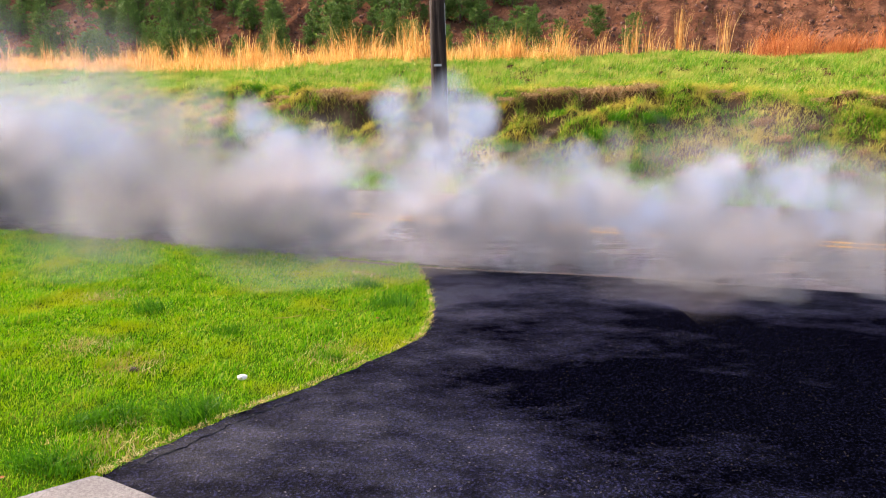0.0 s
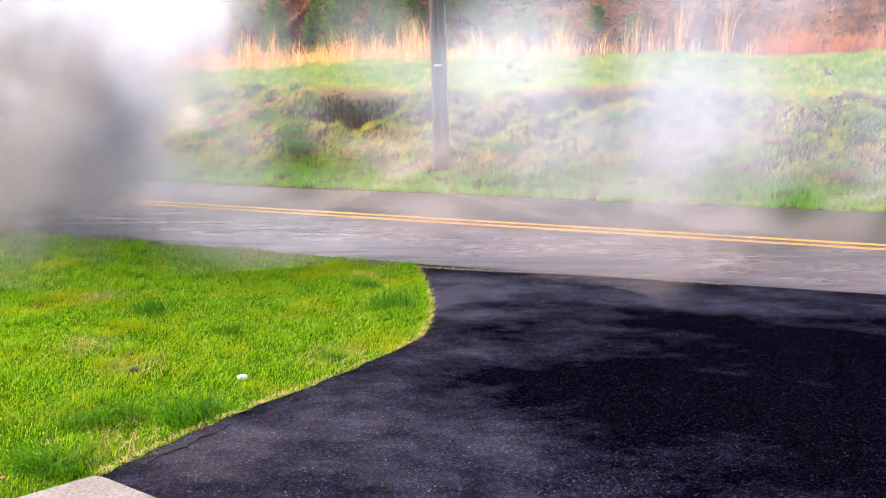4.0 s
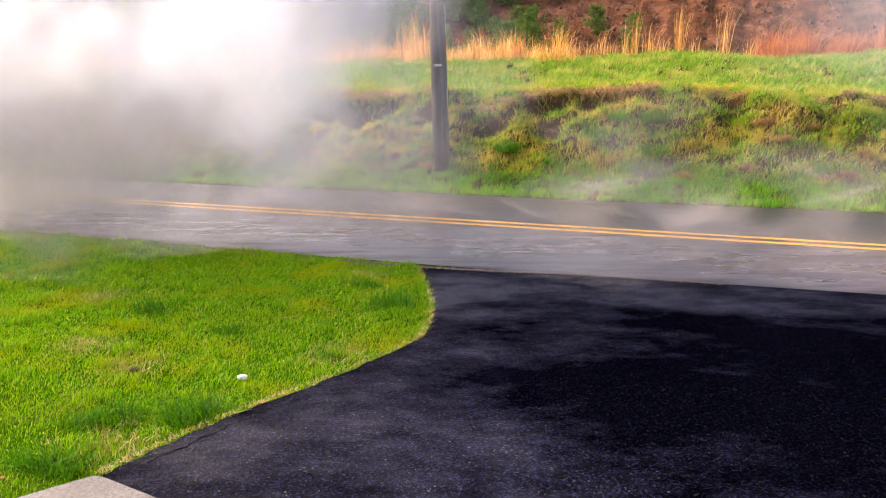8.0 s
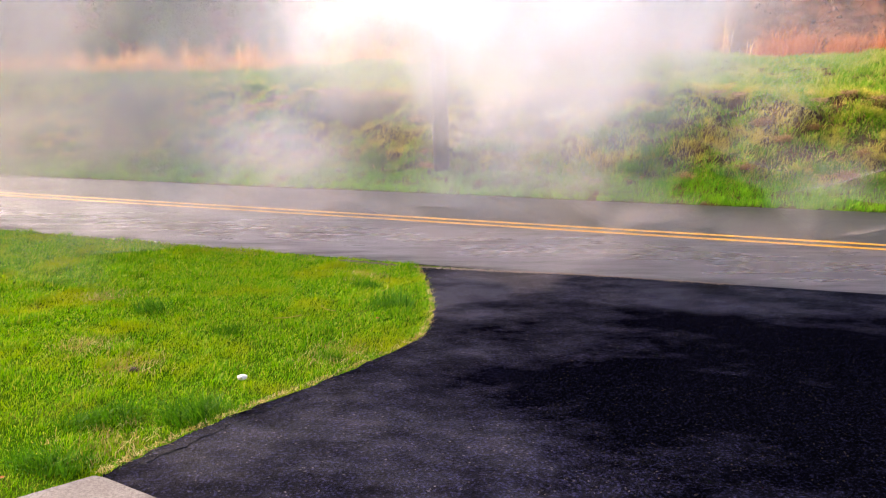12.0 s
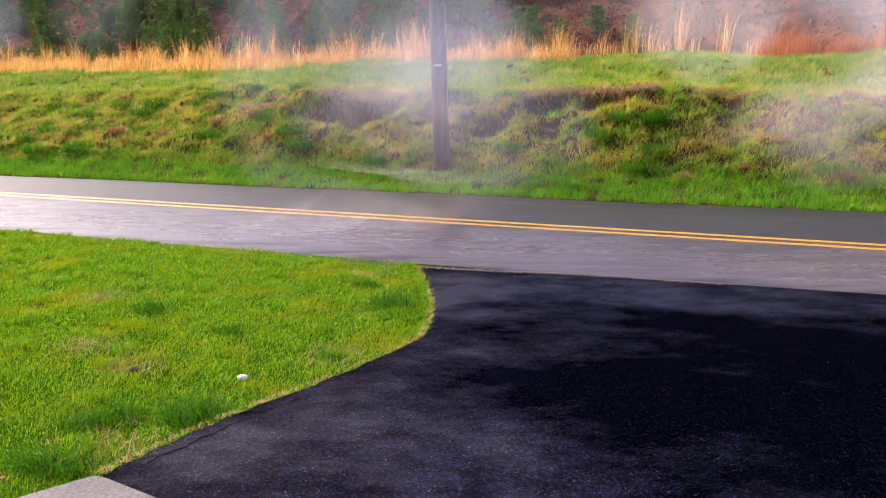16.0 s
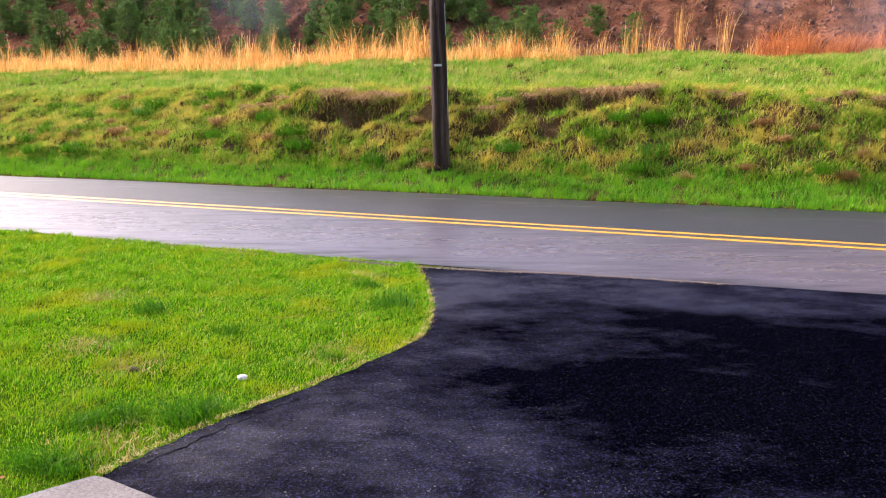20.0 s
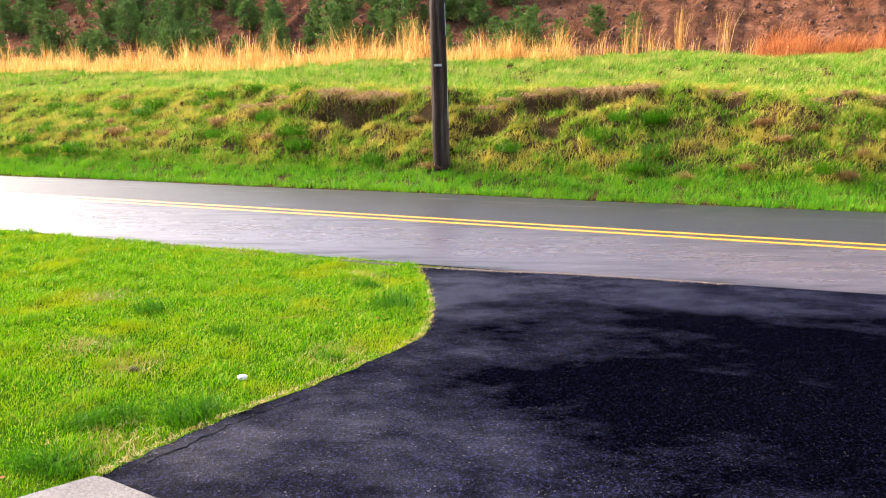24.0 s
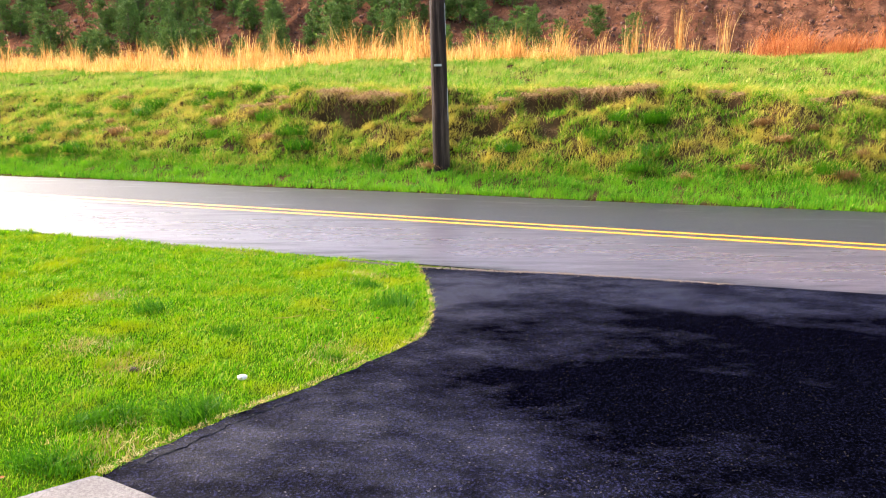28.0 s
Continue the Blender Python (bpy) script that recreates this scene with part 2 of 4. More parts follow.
SEALER = plain_material("black_sealer", (0.0008, 0.0008, 0.001), (0.004, 0.004, 0.006), 60, 0.7)
CLOD = plain_material("dark_clod", (0.02, 0.012, 0.006), (0.07, 0.04, 0.02), 40, 0.9)
RED_LEAF = plain_material("red_leaf", (0.4, 0.09, 0.02), (0.55, 0.2, 0.05), 40, 0.6)
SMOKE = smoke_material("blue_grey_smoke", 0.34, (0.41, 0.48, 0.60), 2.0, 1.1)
# low billows: the shade under the smoke bank is put into this darker colour
SHADED_SMOKE = smoke_material("shaded_brown_smoke", 0.32, (0.32, 0.315, 0.325), 1.8, 1.0)
MIST = smoke_material("pale_mist", 0.10, (0.54, 0.60, 0.68), 0.8, 0.8)
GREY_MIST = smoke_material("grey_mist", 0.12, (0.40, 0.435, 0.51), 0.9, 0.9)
# shade below the white cloud, put in as a darker mist colour
SHADED_MIST = smoke_material("shaded_mist", 0.15, (0.32, 0.31, 0.315), 1.0, 0.9)
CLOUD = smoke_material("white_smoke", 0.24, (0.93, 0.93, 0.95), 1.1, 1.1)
ROAD_HAZE = smoke_material("road_haze", 0.12, (0.62, 0.56, 0.54), 0.9, 0.9)
BLUE_HAZE = smoke_material("blue_haze", 0.085, (0.56, 0.59, 0.72), 0.8, 0.9)


# ---- mesh helpers ----
def mesh_np(name, verts, faces, uv=None, smooth=False):
    """A mesh from arrays; faces all have the same number of corners."""
    me = bpy.data.meshes.new(name)
    verts, faces = np.asarray(verts, np.float32), np.asarray(faces, np.int32)
    k = faces.shape[1]
    me.vertices.add(len(verts))
    me.vertices.foreach_set("co", verts.ravel())
    me.loops.add(faces.size)
    me.loops.foreach_set("vertex_index", faces.ravel())
    me.polygons.add(len(faces))
    me.polygons.foreach_set("loop_start", np.arange(0, faces.size, k, dtype=np.int32))
    if uv is not None:
        layer = me.uv_layers.new(name="UVMap")
        layer.data.foreach_set("uv", np.asarray(uv, np.float32)[faces.ravel()].ravel())
    me.update(calc_edges=True)
    if smooth:
        me.polygons.foreach_set("use_smooth", np.ones(len(faces), bool))
    return me


def part(name, bm, mat, parent=None, label="", smooth=False):
    me = bpy.data.meshes.new(name)
    bm.to_mesh(me)
    bm.free()
    me.materials.append(mat)
    if smooth:
        for p in me.polygons:
            p.use_smooth = True
    ob = new(name, me)
    ob.parent = parent
    return tagged(ob, label)


RNG = np.random.default_rng(7)


def waves(x, y, scale, seed, octaves=4):
    """Smooth noise of about -1 to 1."""
    r = np.random.default_rng(seed)
    out, amp, total = 0.0, 1.0, 0.0
    for _ in range(octaves):
        for _ in range(4):
            a, ph = r.uniform(0, 2 * math.pi, 2)
            f = 2 * math.pi / scale * r.uniform(0.7, 1.4)
            out = out + amp * np.sin((x * math.cos(a) + y * math.sin(a)) * f + ph)
        total += amp * 2.0
        scale, amp = scale * 0.5, amp * 0.55
    return out / total


def along(x, y):
    """Metres along the road to the right, and across it away from the house."""
    return x * math.cos(A) - y * math.sin(A), x * math.sin(A) + y * math.cos(A)


def spot(s, p):
    return s * math.cos(A) + p * math.sin(A), -s * math.sin(A) + p * math.cos(A)


def steps(v, a, b):
    k = np.clip((v - a) / (b - a), 0, 1)
    return k * k * (3 - 2 * k)


# hollows under the sod at the crest of the bank: along, beyond the road, half length, depth
HOLLOWS = [(-8.5, 3.0, 0.6, 0.75), (-7.6, 3.15, 0.5, 0.8), (-3.75, 3.35, 0.5, 0.6), (-2.2, 3.45, 0.8, 0.8), (-0.1, 3.7, 0.4, 0.2), (1.2, 3.7, 0.3, 0.18), (1.9, 3.75, 0.45, 0.25), (2.9, 3.7, 0.4, 0.28),
           (-4.7, 2.75, 0.4, 0.25), (-3.5, 2.65, 0.22, 0.15), (-6.2, 2.9, 0.3, 0.25)]


def height(x, y):
    s, p = along(x, y)
    n = p - ROAD_FAR
    left = steps(-s, 8.5, 15.0)
    crest = 3.3 + 1.7 * left + 0.25 * waves(s, s * 0, 3.0, 3)
    z = 0.3 * steps(n, 0.15, 1.4)
    z = z + (1.55 + 0.15 * waves(s, s * 0, 7.0, 5)) * np.clip((n - 1.25) / (crest - 1.25), 0, 1) ** (1.0 - 0.15 * left)
    z = z + 1.4 * steps(n, 2.6, 17.0)
    hill = 5.6 + 11.0 * steps(s, -22.0, 10.0)
    z = z + hill * steps(n, 15.5, 15.5 + hill * 2.3) * (1 + 0.05 * waves(s, p, 9.0, 8))
    lumpy = steps(n, 0.8, 1.8)
    z = z + lumpy * (0.10 * waves(x, y, 1.3, 1) + 0.05 * waves(x, y, 0.45, 2, 3)) * (1 - 0.55 * steps(n, 4.0, 6.0))
    z = z + steps(n, 16.0, 20.0) * 0.16 * waves(x, y, 1.9, 4)
    for hs, hn, half, deep in HOLLOWS:
        z = z - deep * np.exp(-((s - hs) / half) ** 4 - ((n - hn + 0.28) / 0.26) ** 4)
    return z


# ---- ground ----
def axis(*spans):
    out = [np.arange(a, b, st) for a, b, st in spans]
    return np.concatenate(out + [[spans[-1][1]]])


def make_ground():
    s = axis((-1500, -100, 200), (-100, -34, 3), (-34, 14, 0.16), (14, 80, 3), (80, 1500, 200))
    p = axis((-1500, -60, 180), (-60, 0, 5), (0, 13, 1.0), (13, 19, 0.1), (19, 60, 0.5), (60, 120, 5), (120, 1500, 200))
    S, P = np.meshgrid(s, p)
    X, Y = spot(S, P)
    V = np.stack([X, Y, height(X, Y)], -1).reshape(-1, 3)
    i = np.arange(len(s) * len(p)).reshape(len(p), len(s))
    F = np.stack([i[:-1, :-1], i[:-1, 1:], i[1:, 1:], i[1:, :-1]], -1).reshape(-1, 4)
    me = mesh_np("ground", V, F, smooth=True)
    for m in (LAWN_SOIL, BANK_SOIL, RED_SOIL):
        me.materials.append(m)
    n = np.repeat((p[:-1] + p[1:]) / 2 - ROAD_FAR, len(s) - 1)
    me.polygons.foreach_set("material_index", np.where(n < 0, 0, np.where(n < 14.6, 1, 2)).astype(np.int32))
    tagged(new("ground", me), "grassy ground rising over a bank to a red clay hillside", "ground", kind="structure")


def slab(name, outline, top, thick, mat, label, category):
    """A flat slab with a softened upper edge."""
    bm = bmesh.new()
    f = bm.faces.new([bm.verts.new((x, y, top)) for x, y in outline])
    if f.normal.z < 0:
        f.normal_flip()
    low = bmesh.ops.extrude_face_region(bm, geom=[f])
    bmesh.ops.translate(bm, vec=(0, 0, -thick), verts=[v for v in low["geom"] if isinstance(v, bmesh.types.BMVert)])
    bmesh.ops.recalc_face_normals(bm, faces=bm.faces)
    return tagged(part(name, bm, mat), label, category, kind="structure")


def curve_through(pts, n=8):
    """Catmull-Rom points."""
    out = []
    P = [Vector(q) for q in (pts[0], *pts, pts[-1])]
    for a, b, c, d in zip(P, P[1:], P[2:], P[3:]):
        for k in range(n):
            t = k / n
            out.append(0.5 * (2 * b + (c - a) * t + (2 * a - 5 * b + 4 * c - d) * t * t + (3 * b - a - 3 * c + d) * t ** 3))
    out.append(P[-1])
    return [tuple(q) for q in out]


DRIVE_EDGE = curve_through([(-1.56, 3.26), (-1.37, 3.60), (-1.08, 4.03), (-0.765, 4.41), (-0.255, 5.17), (-0.13, 5.5), (-0.075, 6.14), (-0.13, 6.9), (-0.24, 7.75)])


def make_paving():
    far = [spot(s, ROAD_FAR + 0.06 * math.sin(s * 0.9) + 0.012 * s + 0.05) for s in np.arange(60, -120.1, -1.5)]
    near = [spot(s, ROAD_NEAR - 0.03 * math.sin(s * 0.7) - (0.02 * (s + 3) if s < -3 else 0)) for s in np.arange(-120, 60.1, 1.5)]
    slab("road", far + near, 0.010, 0.12, ROAD, "wet grey asphalt two-lane road", "road")
    joint = [(-0.24, 7.75), (0.6, 7.54), (1.25, 7.43), (2.7, 6.98), (4.0, 6.58), (9.0, 5.0), (14.0, 3.4)]
    rough = [(x + 0.012 * math.sin(i * 1.7), y + 0.012 * math.sin(i * 2.3)) for i, (x, y) in enumerate(DRIVE_EDGE)]
    slab("driveway", rough[:-1] + joint + [(14, -8), (-1.0, -8), (-1.0, 2.55)], 0.020, 0.12, DRIVE, "black sealed asphalt driveway, damp and stained", "driveway")
    slab("walkway", [(-1.585, 3.222), (-1.53, 3.207), (-1.265, 3.047), (-0.5, 2.58), (0.7, 1.85), (0.7, -8), (-4.2, -8), (-4.2, 1.05)], 0.035, 0.14, CONCRETE, "rough grey concrete walk beside the driveway", "walkway")


make_ground()
make_paving()


def make_center_lines():
    for off in (-0.155, 0.155):
        bm = bmesh.new()
        ss = np.arange(-90, 50.1, 0.5)
        rows = []
        for s in ss:
            p = ROAD_MID + off - 0.024 * (s + 3.7)
            w = 0.05 + 0.004 * math.sin(s * 5.1 + off * 30)
            rows.append([bm.verts.new((*spot(s, p + k), z)) for k, z in ((-w - 0.004, 0.011), (-w, 0.0145), (w, 0.0145), (w + 0.004, 0.011))])
        for a, b in zip(rows, rows[1:]):
            for j in range(3):
                bm.faces.new((a[j], b[j], b[j + 1], a[j + 1]))
        bmesh.ops.recalc_face_normals(bm, faces=bm.faces)
        tagged(part("center_line", bm, PAINT), "worn yellow painted center line on the road", "road marking", "double center line", "structure")


make_center_lines()


# ---- grass ----
def blades(name, xy, tall, wide, lean, mat, label, category="grass", zs=None, wind=(0.25, 0.0), kind="stuff", droop=0.35, toward=None):
    """Many bent blades in one mesh, each of three triangles."""
    n = len(xy)
    x, y = xy[:, 0], xy[:, 1]
    z = (height(x, y) if zs is None else zs) - 0.01
    base = np.stack([x, y, z], -1)
    az, az2 = RNG.uniform(0, 2 * math.pi, n), RNG.uniform(0, 2 * math.pi, n) if toward is None else toward
    side = np.stack([np.cos(az), np.sin(az), np.zeros(n)], -1) * (wide / 2)[:, None]
    tip = np.stack([np.cos(az2) * lean + wind[0], np.sin(az2) * lean + wind[1], np.zeros(n)], -1) * tall[:, None]
    up = np.zeros((n, 3))
    up[:, 2] = tall
    mid = base + up * (0.6 - 0.18 * np.clip(lean, 0, 2.2))[:, None] + tip * 0.35
    end = base + up * (1 - droop * np.clip(lean, 0, 2.2))[:, None] + tip
    V = np.stack([base - side, base + side, mid - side * 0.8, mid + side * 0.8, end], 1).reshape(-1, 3)
    k = np.arange(n)[:, None] * 5
    F = np.stack([k + [0, 1, 3], k + [0, 3, 2], k + [2, 3, 4]], 1).reshape(-1, 3)
    me = mesh_np(name, V, F)
    me.materials.append(mat)
    ob = new(name, me)
    if label:
        tagged(ob, label, category, kind=kind)
    return ob


def inside(x, y, poly):
    hit = np.zeros(len(x), bool)
    for (x0, y0), (x1, y1) in zip(poly, poly[1:] + poly[:1]):
        c = (y0 > y) != (y1 > y)
        hit ^= c & (x < (x1 - x0) * (y - y0) / (y1 - y0 + 1e-12) + x0)
    return hit


LAWN = DRIVE_EDGE + [spot(s, ROAD_NEAR - (0.02 * (s + 3) if s < -3 else 0)) for s in np.arange(-3.2, -40, -2)] + [(-40, 1.05), (-4.2, 1.05), (-1.79, 3.05)]


def clumped(xy, scale, seed, low, high):
    """Keeps points by patches."""
    w = waves(xy[:, 0], xy[:, 1], scale, seed)
    return xy[RNG.uniform(0, 1, len(xy)) < low + (high - low) * (0.5 + 0.5 * w)]


def make_lawn():
    xy = np.concatenate([RNG.uniform((-6.6, 2.3), (0.1, 10.5), (520000, 2)), RNG.uniform((-28, 2), (-6.6, 20), (60000, 2))])
    xy = xy[inside(xy[:, 0], xy[:, 1], LAWN)]
    xy = clumped(xy, 0.7, 21, 0.55, 1.0)
    n = len(xy)
    tuft = np.clip(waves(xy[:, 0], xy[:, 1], 0.5, 22), 0, 1)
    tall = (0.032 + 0.035 * RNG.uniform(0, 1, n) ** 1.5) * (0.8 + 1.1 * tuft)
    far = steps(np.hypot(xy[:, 0], xy[:, 1]), 4, 9)
    blades("lawn_grass", xy, tall, 0.003 + 0.0045 * far + 0.0012 * RNG.uniform(0, 1, n), RNG.uniform(0.1, 0.9, n), LAWN_GRASS,
           "bright green mown lawn grass with yellowish patches")


def make_bank_grass():
    def field(s0, s1, n0, n1, tufts, each, spread):
        """Tufts whose blades lean out from their middle."""
        s, n = RNG.uniform(s0, s1, tufts), RNG.uniform(n0, n1, tufts)
        out = RNG.uniform(0, 2 * math.pi, (tufts, each))
        far = spread * np.sqrt(RNG.uniform(0, 1, (tufts, each)))
        x, y = spot(s, ROAD_FAR + n)
        xy = np.stack([x[:, None] + far * np.cos(out), y[:, None] + far * np.sin(out)], -1)
        size = np.repeat(RNG.uniform(0.6, 1.35, tufts)[:, None], each, 1)
        return xy.reshape(-1, 2), out.ravel(), (size * (0.6 + 0.4 * RNG.uniform(0, 1, size.shape))).ravel(), s, n

    xy, out, size, s, n = field(-30, 8, 0.1, 1.5, 5600, 18, 0.10)
    c = len(xy)
    blades("verge_grass", xy, 0.17 * size, RNG.uniform(0.006, 0.009, c), RNG.uniform(0.1, 0.9, c), VERGE_GRASS, "lush green grass along the road's edge", toward=out)
    count = 70000
    s, n = RNG.uniform(-34, 9, count), RNG.uniform(1.0, 5.4, count)
    xy = clumped(np.stack(spot(s, ROAD_FAR + n), -1), 1.1, 44, 0.0, 0.9)
    c = len(xy)
    blades("bank_thatch", xy, RNG.uniform(0.08, 0.24, c), RNG.uniform(0.006, 0.011, c), RNG.uniform(0.5, 1.7, c), DEAD, "dry straw thatch among the bank's grass", "dry grass", wind=(0.1, -0.3), droop=0.45)
    xy, out, size, s, n = field(-30, 8, 1.2, 5.4, 12500, 26, 0.11)
    keep = np.ones(len(s), bool)
    for hs, hn, half, deep in HOLLOWS:
        keep &= np.exp(-((s - hs) / half) ** 4 - ((n - hn + 0.25) / 0.25) ** 4) < 0.35
    x, y = spot(s, ROAD_FAR + n)
    keep &= RNG.uniform(0, 1, len(s)) < 1.0 - 0.35 * np.clip(waves(x, y, 0.9, 31), 0, 1)
    keep &= np.hypot(x + 0.03, (y - 15.2) / 2.0) > 0.28
    keep = np.repeat(keep, 26)
    xy, out, size = xy[keep], out[keep], size[keep]
    c = len(xy)
    blades("bank_grass", xy, 0.22 * size, RNG.uniform(0.006, 0.010, c), RNG.uniform(0.25, 1.3, c), BANK_GRASS, "rough tufted grass on the roadside bank", toward=out, wind=(0.15, -0.1), droop=0.45)
    xy, out, size, s, n = field(-50, 12, 5.0, 15.5, 8600, 24, 0.16)
    c = len(xy)
    blades("field_grass", xy, 0.25 * size, RNG.uniform(0.012, 0.02, c), RNG.uniform(0.1, 0.9, c), FIELD_GRASS, "pale green meadow grass above the bank", toward=out)
    count = 64000
    s, n = RNG.uniform(-50, 12, count), 16.0 + 16 * RNG.uniform(0, 1, count)
    xy = np.stack(spot(s, ROAD_FAR + n), -1)
    xy = clumped(xy, 2.2, 41, 0.0, 0.9)
    c = len(xy)
    blades("hillside_brush", xy, 0.12 + 0.3 * RNG.uniform(0, 1, c) ** 2, RNG.uniform(0.015, 0.03, c), RNG.uniform(0.2, 1.5, c), BRUSH, "dry brown brush and litter on the hillside", "brush")

make_lawn()
make_bank_grass()


def clump_mesh(name, count, spread, tall, wide, lean, mat, seed, wind=(0.3, 0), droop=0.35):
    r = np.random.default_rng(seed)
    a, d = r.uniform(0, 2 * math.pi, count), spread * np.sqrt(r.uniform(0, 1, count))
    xy = np.stack([np.cos(a) * d, np.sin(a) * d], -1)
    ob = blades(name, xy, tall * r.uniform(0.55, 1.0, count), wide * r.uniform(0.7, 1.3, count), r.uniform(*lean, count), mat, "", zs=np.zeros(count), wind=wind, droop=droop)
    return ob


def make_tall_grass():
    kinds = [clump_mesh("tall_grass_clump", 46, 0.3, t, 0.013, (0.02, 0.45), STRAW, 50 + i, (0.1 * i - 0.2, 0), 0.5) for i, t in enumerate((1.5, 1.9, 1.3, 1.7, 1.6))]
    low = [clump_mesh("tall_grass_clump", 90, 0.5, t, 0.014, (0.1, 0.8), STRAW, 60 + i, (0.05, -0.1), 0.4) for i, t in enumerate((0.75, 0.95))]
    reds = [clump_mesh("tall_grass_clump", 70, 0.4, t, 0.014, (0.1, 0.7), RED_STRAW, 70 + i) for i, t in enumerate((1.0, 1.25))]
    thin = [clump_mesh("tall_grass_clump", 26, 0.25, t, 0.014, (0.02, 0.35), STRAW, 76 + i, (0.1, 0), 0.5) for i, t in enumerate((1.3, 1.7, 1.0))]
    r = random.Random(5)

    def stand(s, n, k, label):
        x, y = spot(s, ROAD_FAR + n)
        z = float(height(np.array([x]), np.array([y]))[0])
        ob = copy_thing(k, pose(x, y, z - 0.02, 0, 0, r.uniform(-40, 40)))
        ob.scale = (1.0, 1.0, r.uniform(0.65, 1.0) if r.random() < 0.7 else r.uniform(1.0, 1.3))
        return tagged(ob, label, "tall grass", "broom sedge row")

    s = -46.0
    while s < -5.2:
        drift = 0.5 + 0.5 * math.sin(s * 0.9) * math.sin(s * 0.37 + 1)
        stand(s + r.uniform(-0.3, 0.3), 13.3 + r.uniform(-0.4, 0.5), r.choice(low), "short dry orange sedge below the hillside")
        if s < -14:
            stand(s + r.uniform(-0.3, 0.3), 11.9 + r.uniform(-0.6, 0.6), r.choice(low), "short dry orange sedge below the hillside").scale.z *= 0.7
        stand(s + r.uniform(-0.3, 0.3), 14.7 + r.uniform(-0.5, 0.8), r.choice(low), "short dry orange sedge below the hillside")
        for n in (13.8, 15.0):
            if r.random() < 0.45 + 0.5 * drift:
                stand(s + r.uniform(-0.4, 0.4), n + r.uniform(-0.6, 0.6), r.choice(kinds), "tall dry orange broom sedge clump below the hillside")
        s += 0.6
    for s, n in ((-4.9, 15.2), (-4.6, 15.6), (-4.2, 15.6), (-3.6, 15.0), (-2.9, 15.8), (-2.4, 15.4), (-1.3, 15.9), (-0.4, 16.4), (0.5, 16.2)):
        stand(s, n, r.choice(thin), "thin clump of dry sedge at the foot of the slope")
    for s, n, k in ((-1.9, 16.0, 1), (-1.85, 15.9, 1), (-3.45, 16.2, 1), (-17.4, 14.0, 1), (-17.5, 14.1, 1)):
        stand(s, n, (thin + kinds)[k], "lone tall upright clump of dry sedge").scale = (0.7, 0.7, 1.25)
    for i in range(26):
        s = r.gauss(1.9, 0.75)
        stand(s, r.uniform(15.4, 19.0), r.choice(reds), "reddish dry grass clump at the foot of the clay slope")
    for i in range(12):
        stand(r.uniform(2.6, 5.0), r.uniform(15.2, 17.0), r.choice(reds), "reddish dry grass clump at the foot of the clay slope")
    for k in kinds + low + reds + thin:
        bpy.data.objects.remove(k)

make_tall_grass()


# ---- pines, stones ----
def pine_meshes(seed, tall):
    r = random.Random(seed)
    bm = bmesh.new()
    segs, rows = 7, []
    for i in range(7):
        t = i / 6
        rad = 0.055 * tall / 2.5 * (1 - t) + 0.008
        rows.append([bm.verts.new((rad * math.cos(k * 2 * math.pi / segs) + 0.03 * math.sin(t * 5 + seed), rad * math.sin(k * 2 * math.pi / segs), t * tall - 0.1)) for k in range(segs)])
    for a, b in zip(rows, rows[1:]):
        for k in range(segs):
            bm.faces.new((a[k], a[(k + 1) % segs], b[(k + 1) % segs], b[k]))
    V, F = [], []
    for w in range(int(tall * 5)):
        z0 = 0.12 + (tall - 0.2) * w / (tall * 5)
        for k in range(r.randint(4, 6)):
            az = r.uniform(0, 2 * math.pi)
            reach = (0.36 * tall * (1 - z0 / tall) ** 0.7 + 0.15) * r.uniform(0.6, 1.15)
            rise = reach * r.uniform(0.1, 0.5)
            a, b = Vector((0, 0, z0)), Vector((math.cos(az) * reach, math.sin(az) * reach, z0 + rise))
            side = Vector((-math.sin(az), math.cos(az), 0)) * 0.012
            q = [bm.verts.new(v) for v in (a - side, a + side, b, a + Vector((0, 0, 0.02)))]
            bm.faces.new((q[0], q[1], q[2]))
            bm.faces.new((q[1], q[3], q[2]))
            for j in range(7):
                c = a.lerp(b, r.uniform(0.25, 1.08))
                for _ in range(7):
                    d = Vector((r.gauss(0, 1), r.gauss(0, 1), r.gauss(0.5, 0.8))).normalized() * r.uniform(0.13, 0.27)
                    sd = d.cross(Vector((r.gauss(0, 1), r.gauss(0, 1), r.gauss(0, 1)))).normalized() * 0.018
                    i = len(V)
                    V += [c - sd, c + sd, c + d]
                    F.append((i, i + 1, i + 2))
    me = bpy.data.meshes.new("trunk")
    bm.to_mesh(me)
    bm.free()
    me.materials.append(BARK)
    crown = mesh_np("crown", np.array([tuple(v) for v in V]), np.array(F))
    crown.materials.append(NEEDLES)
    return me, crown


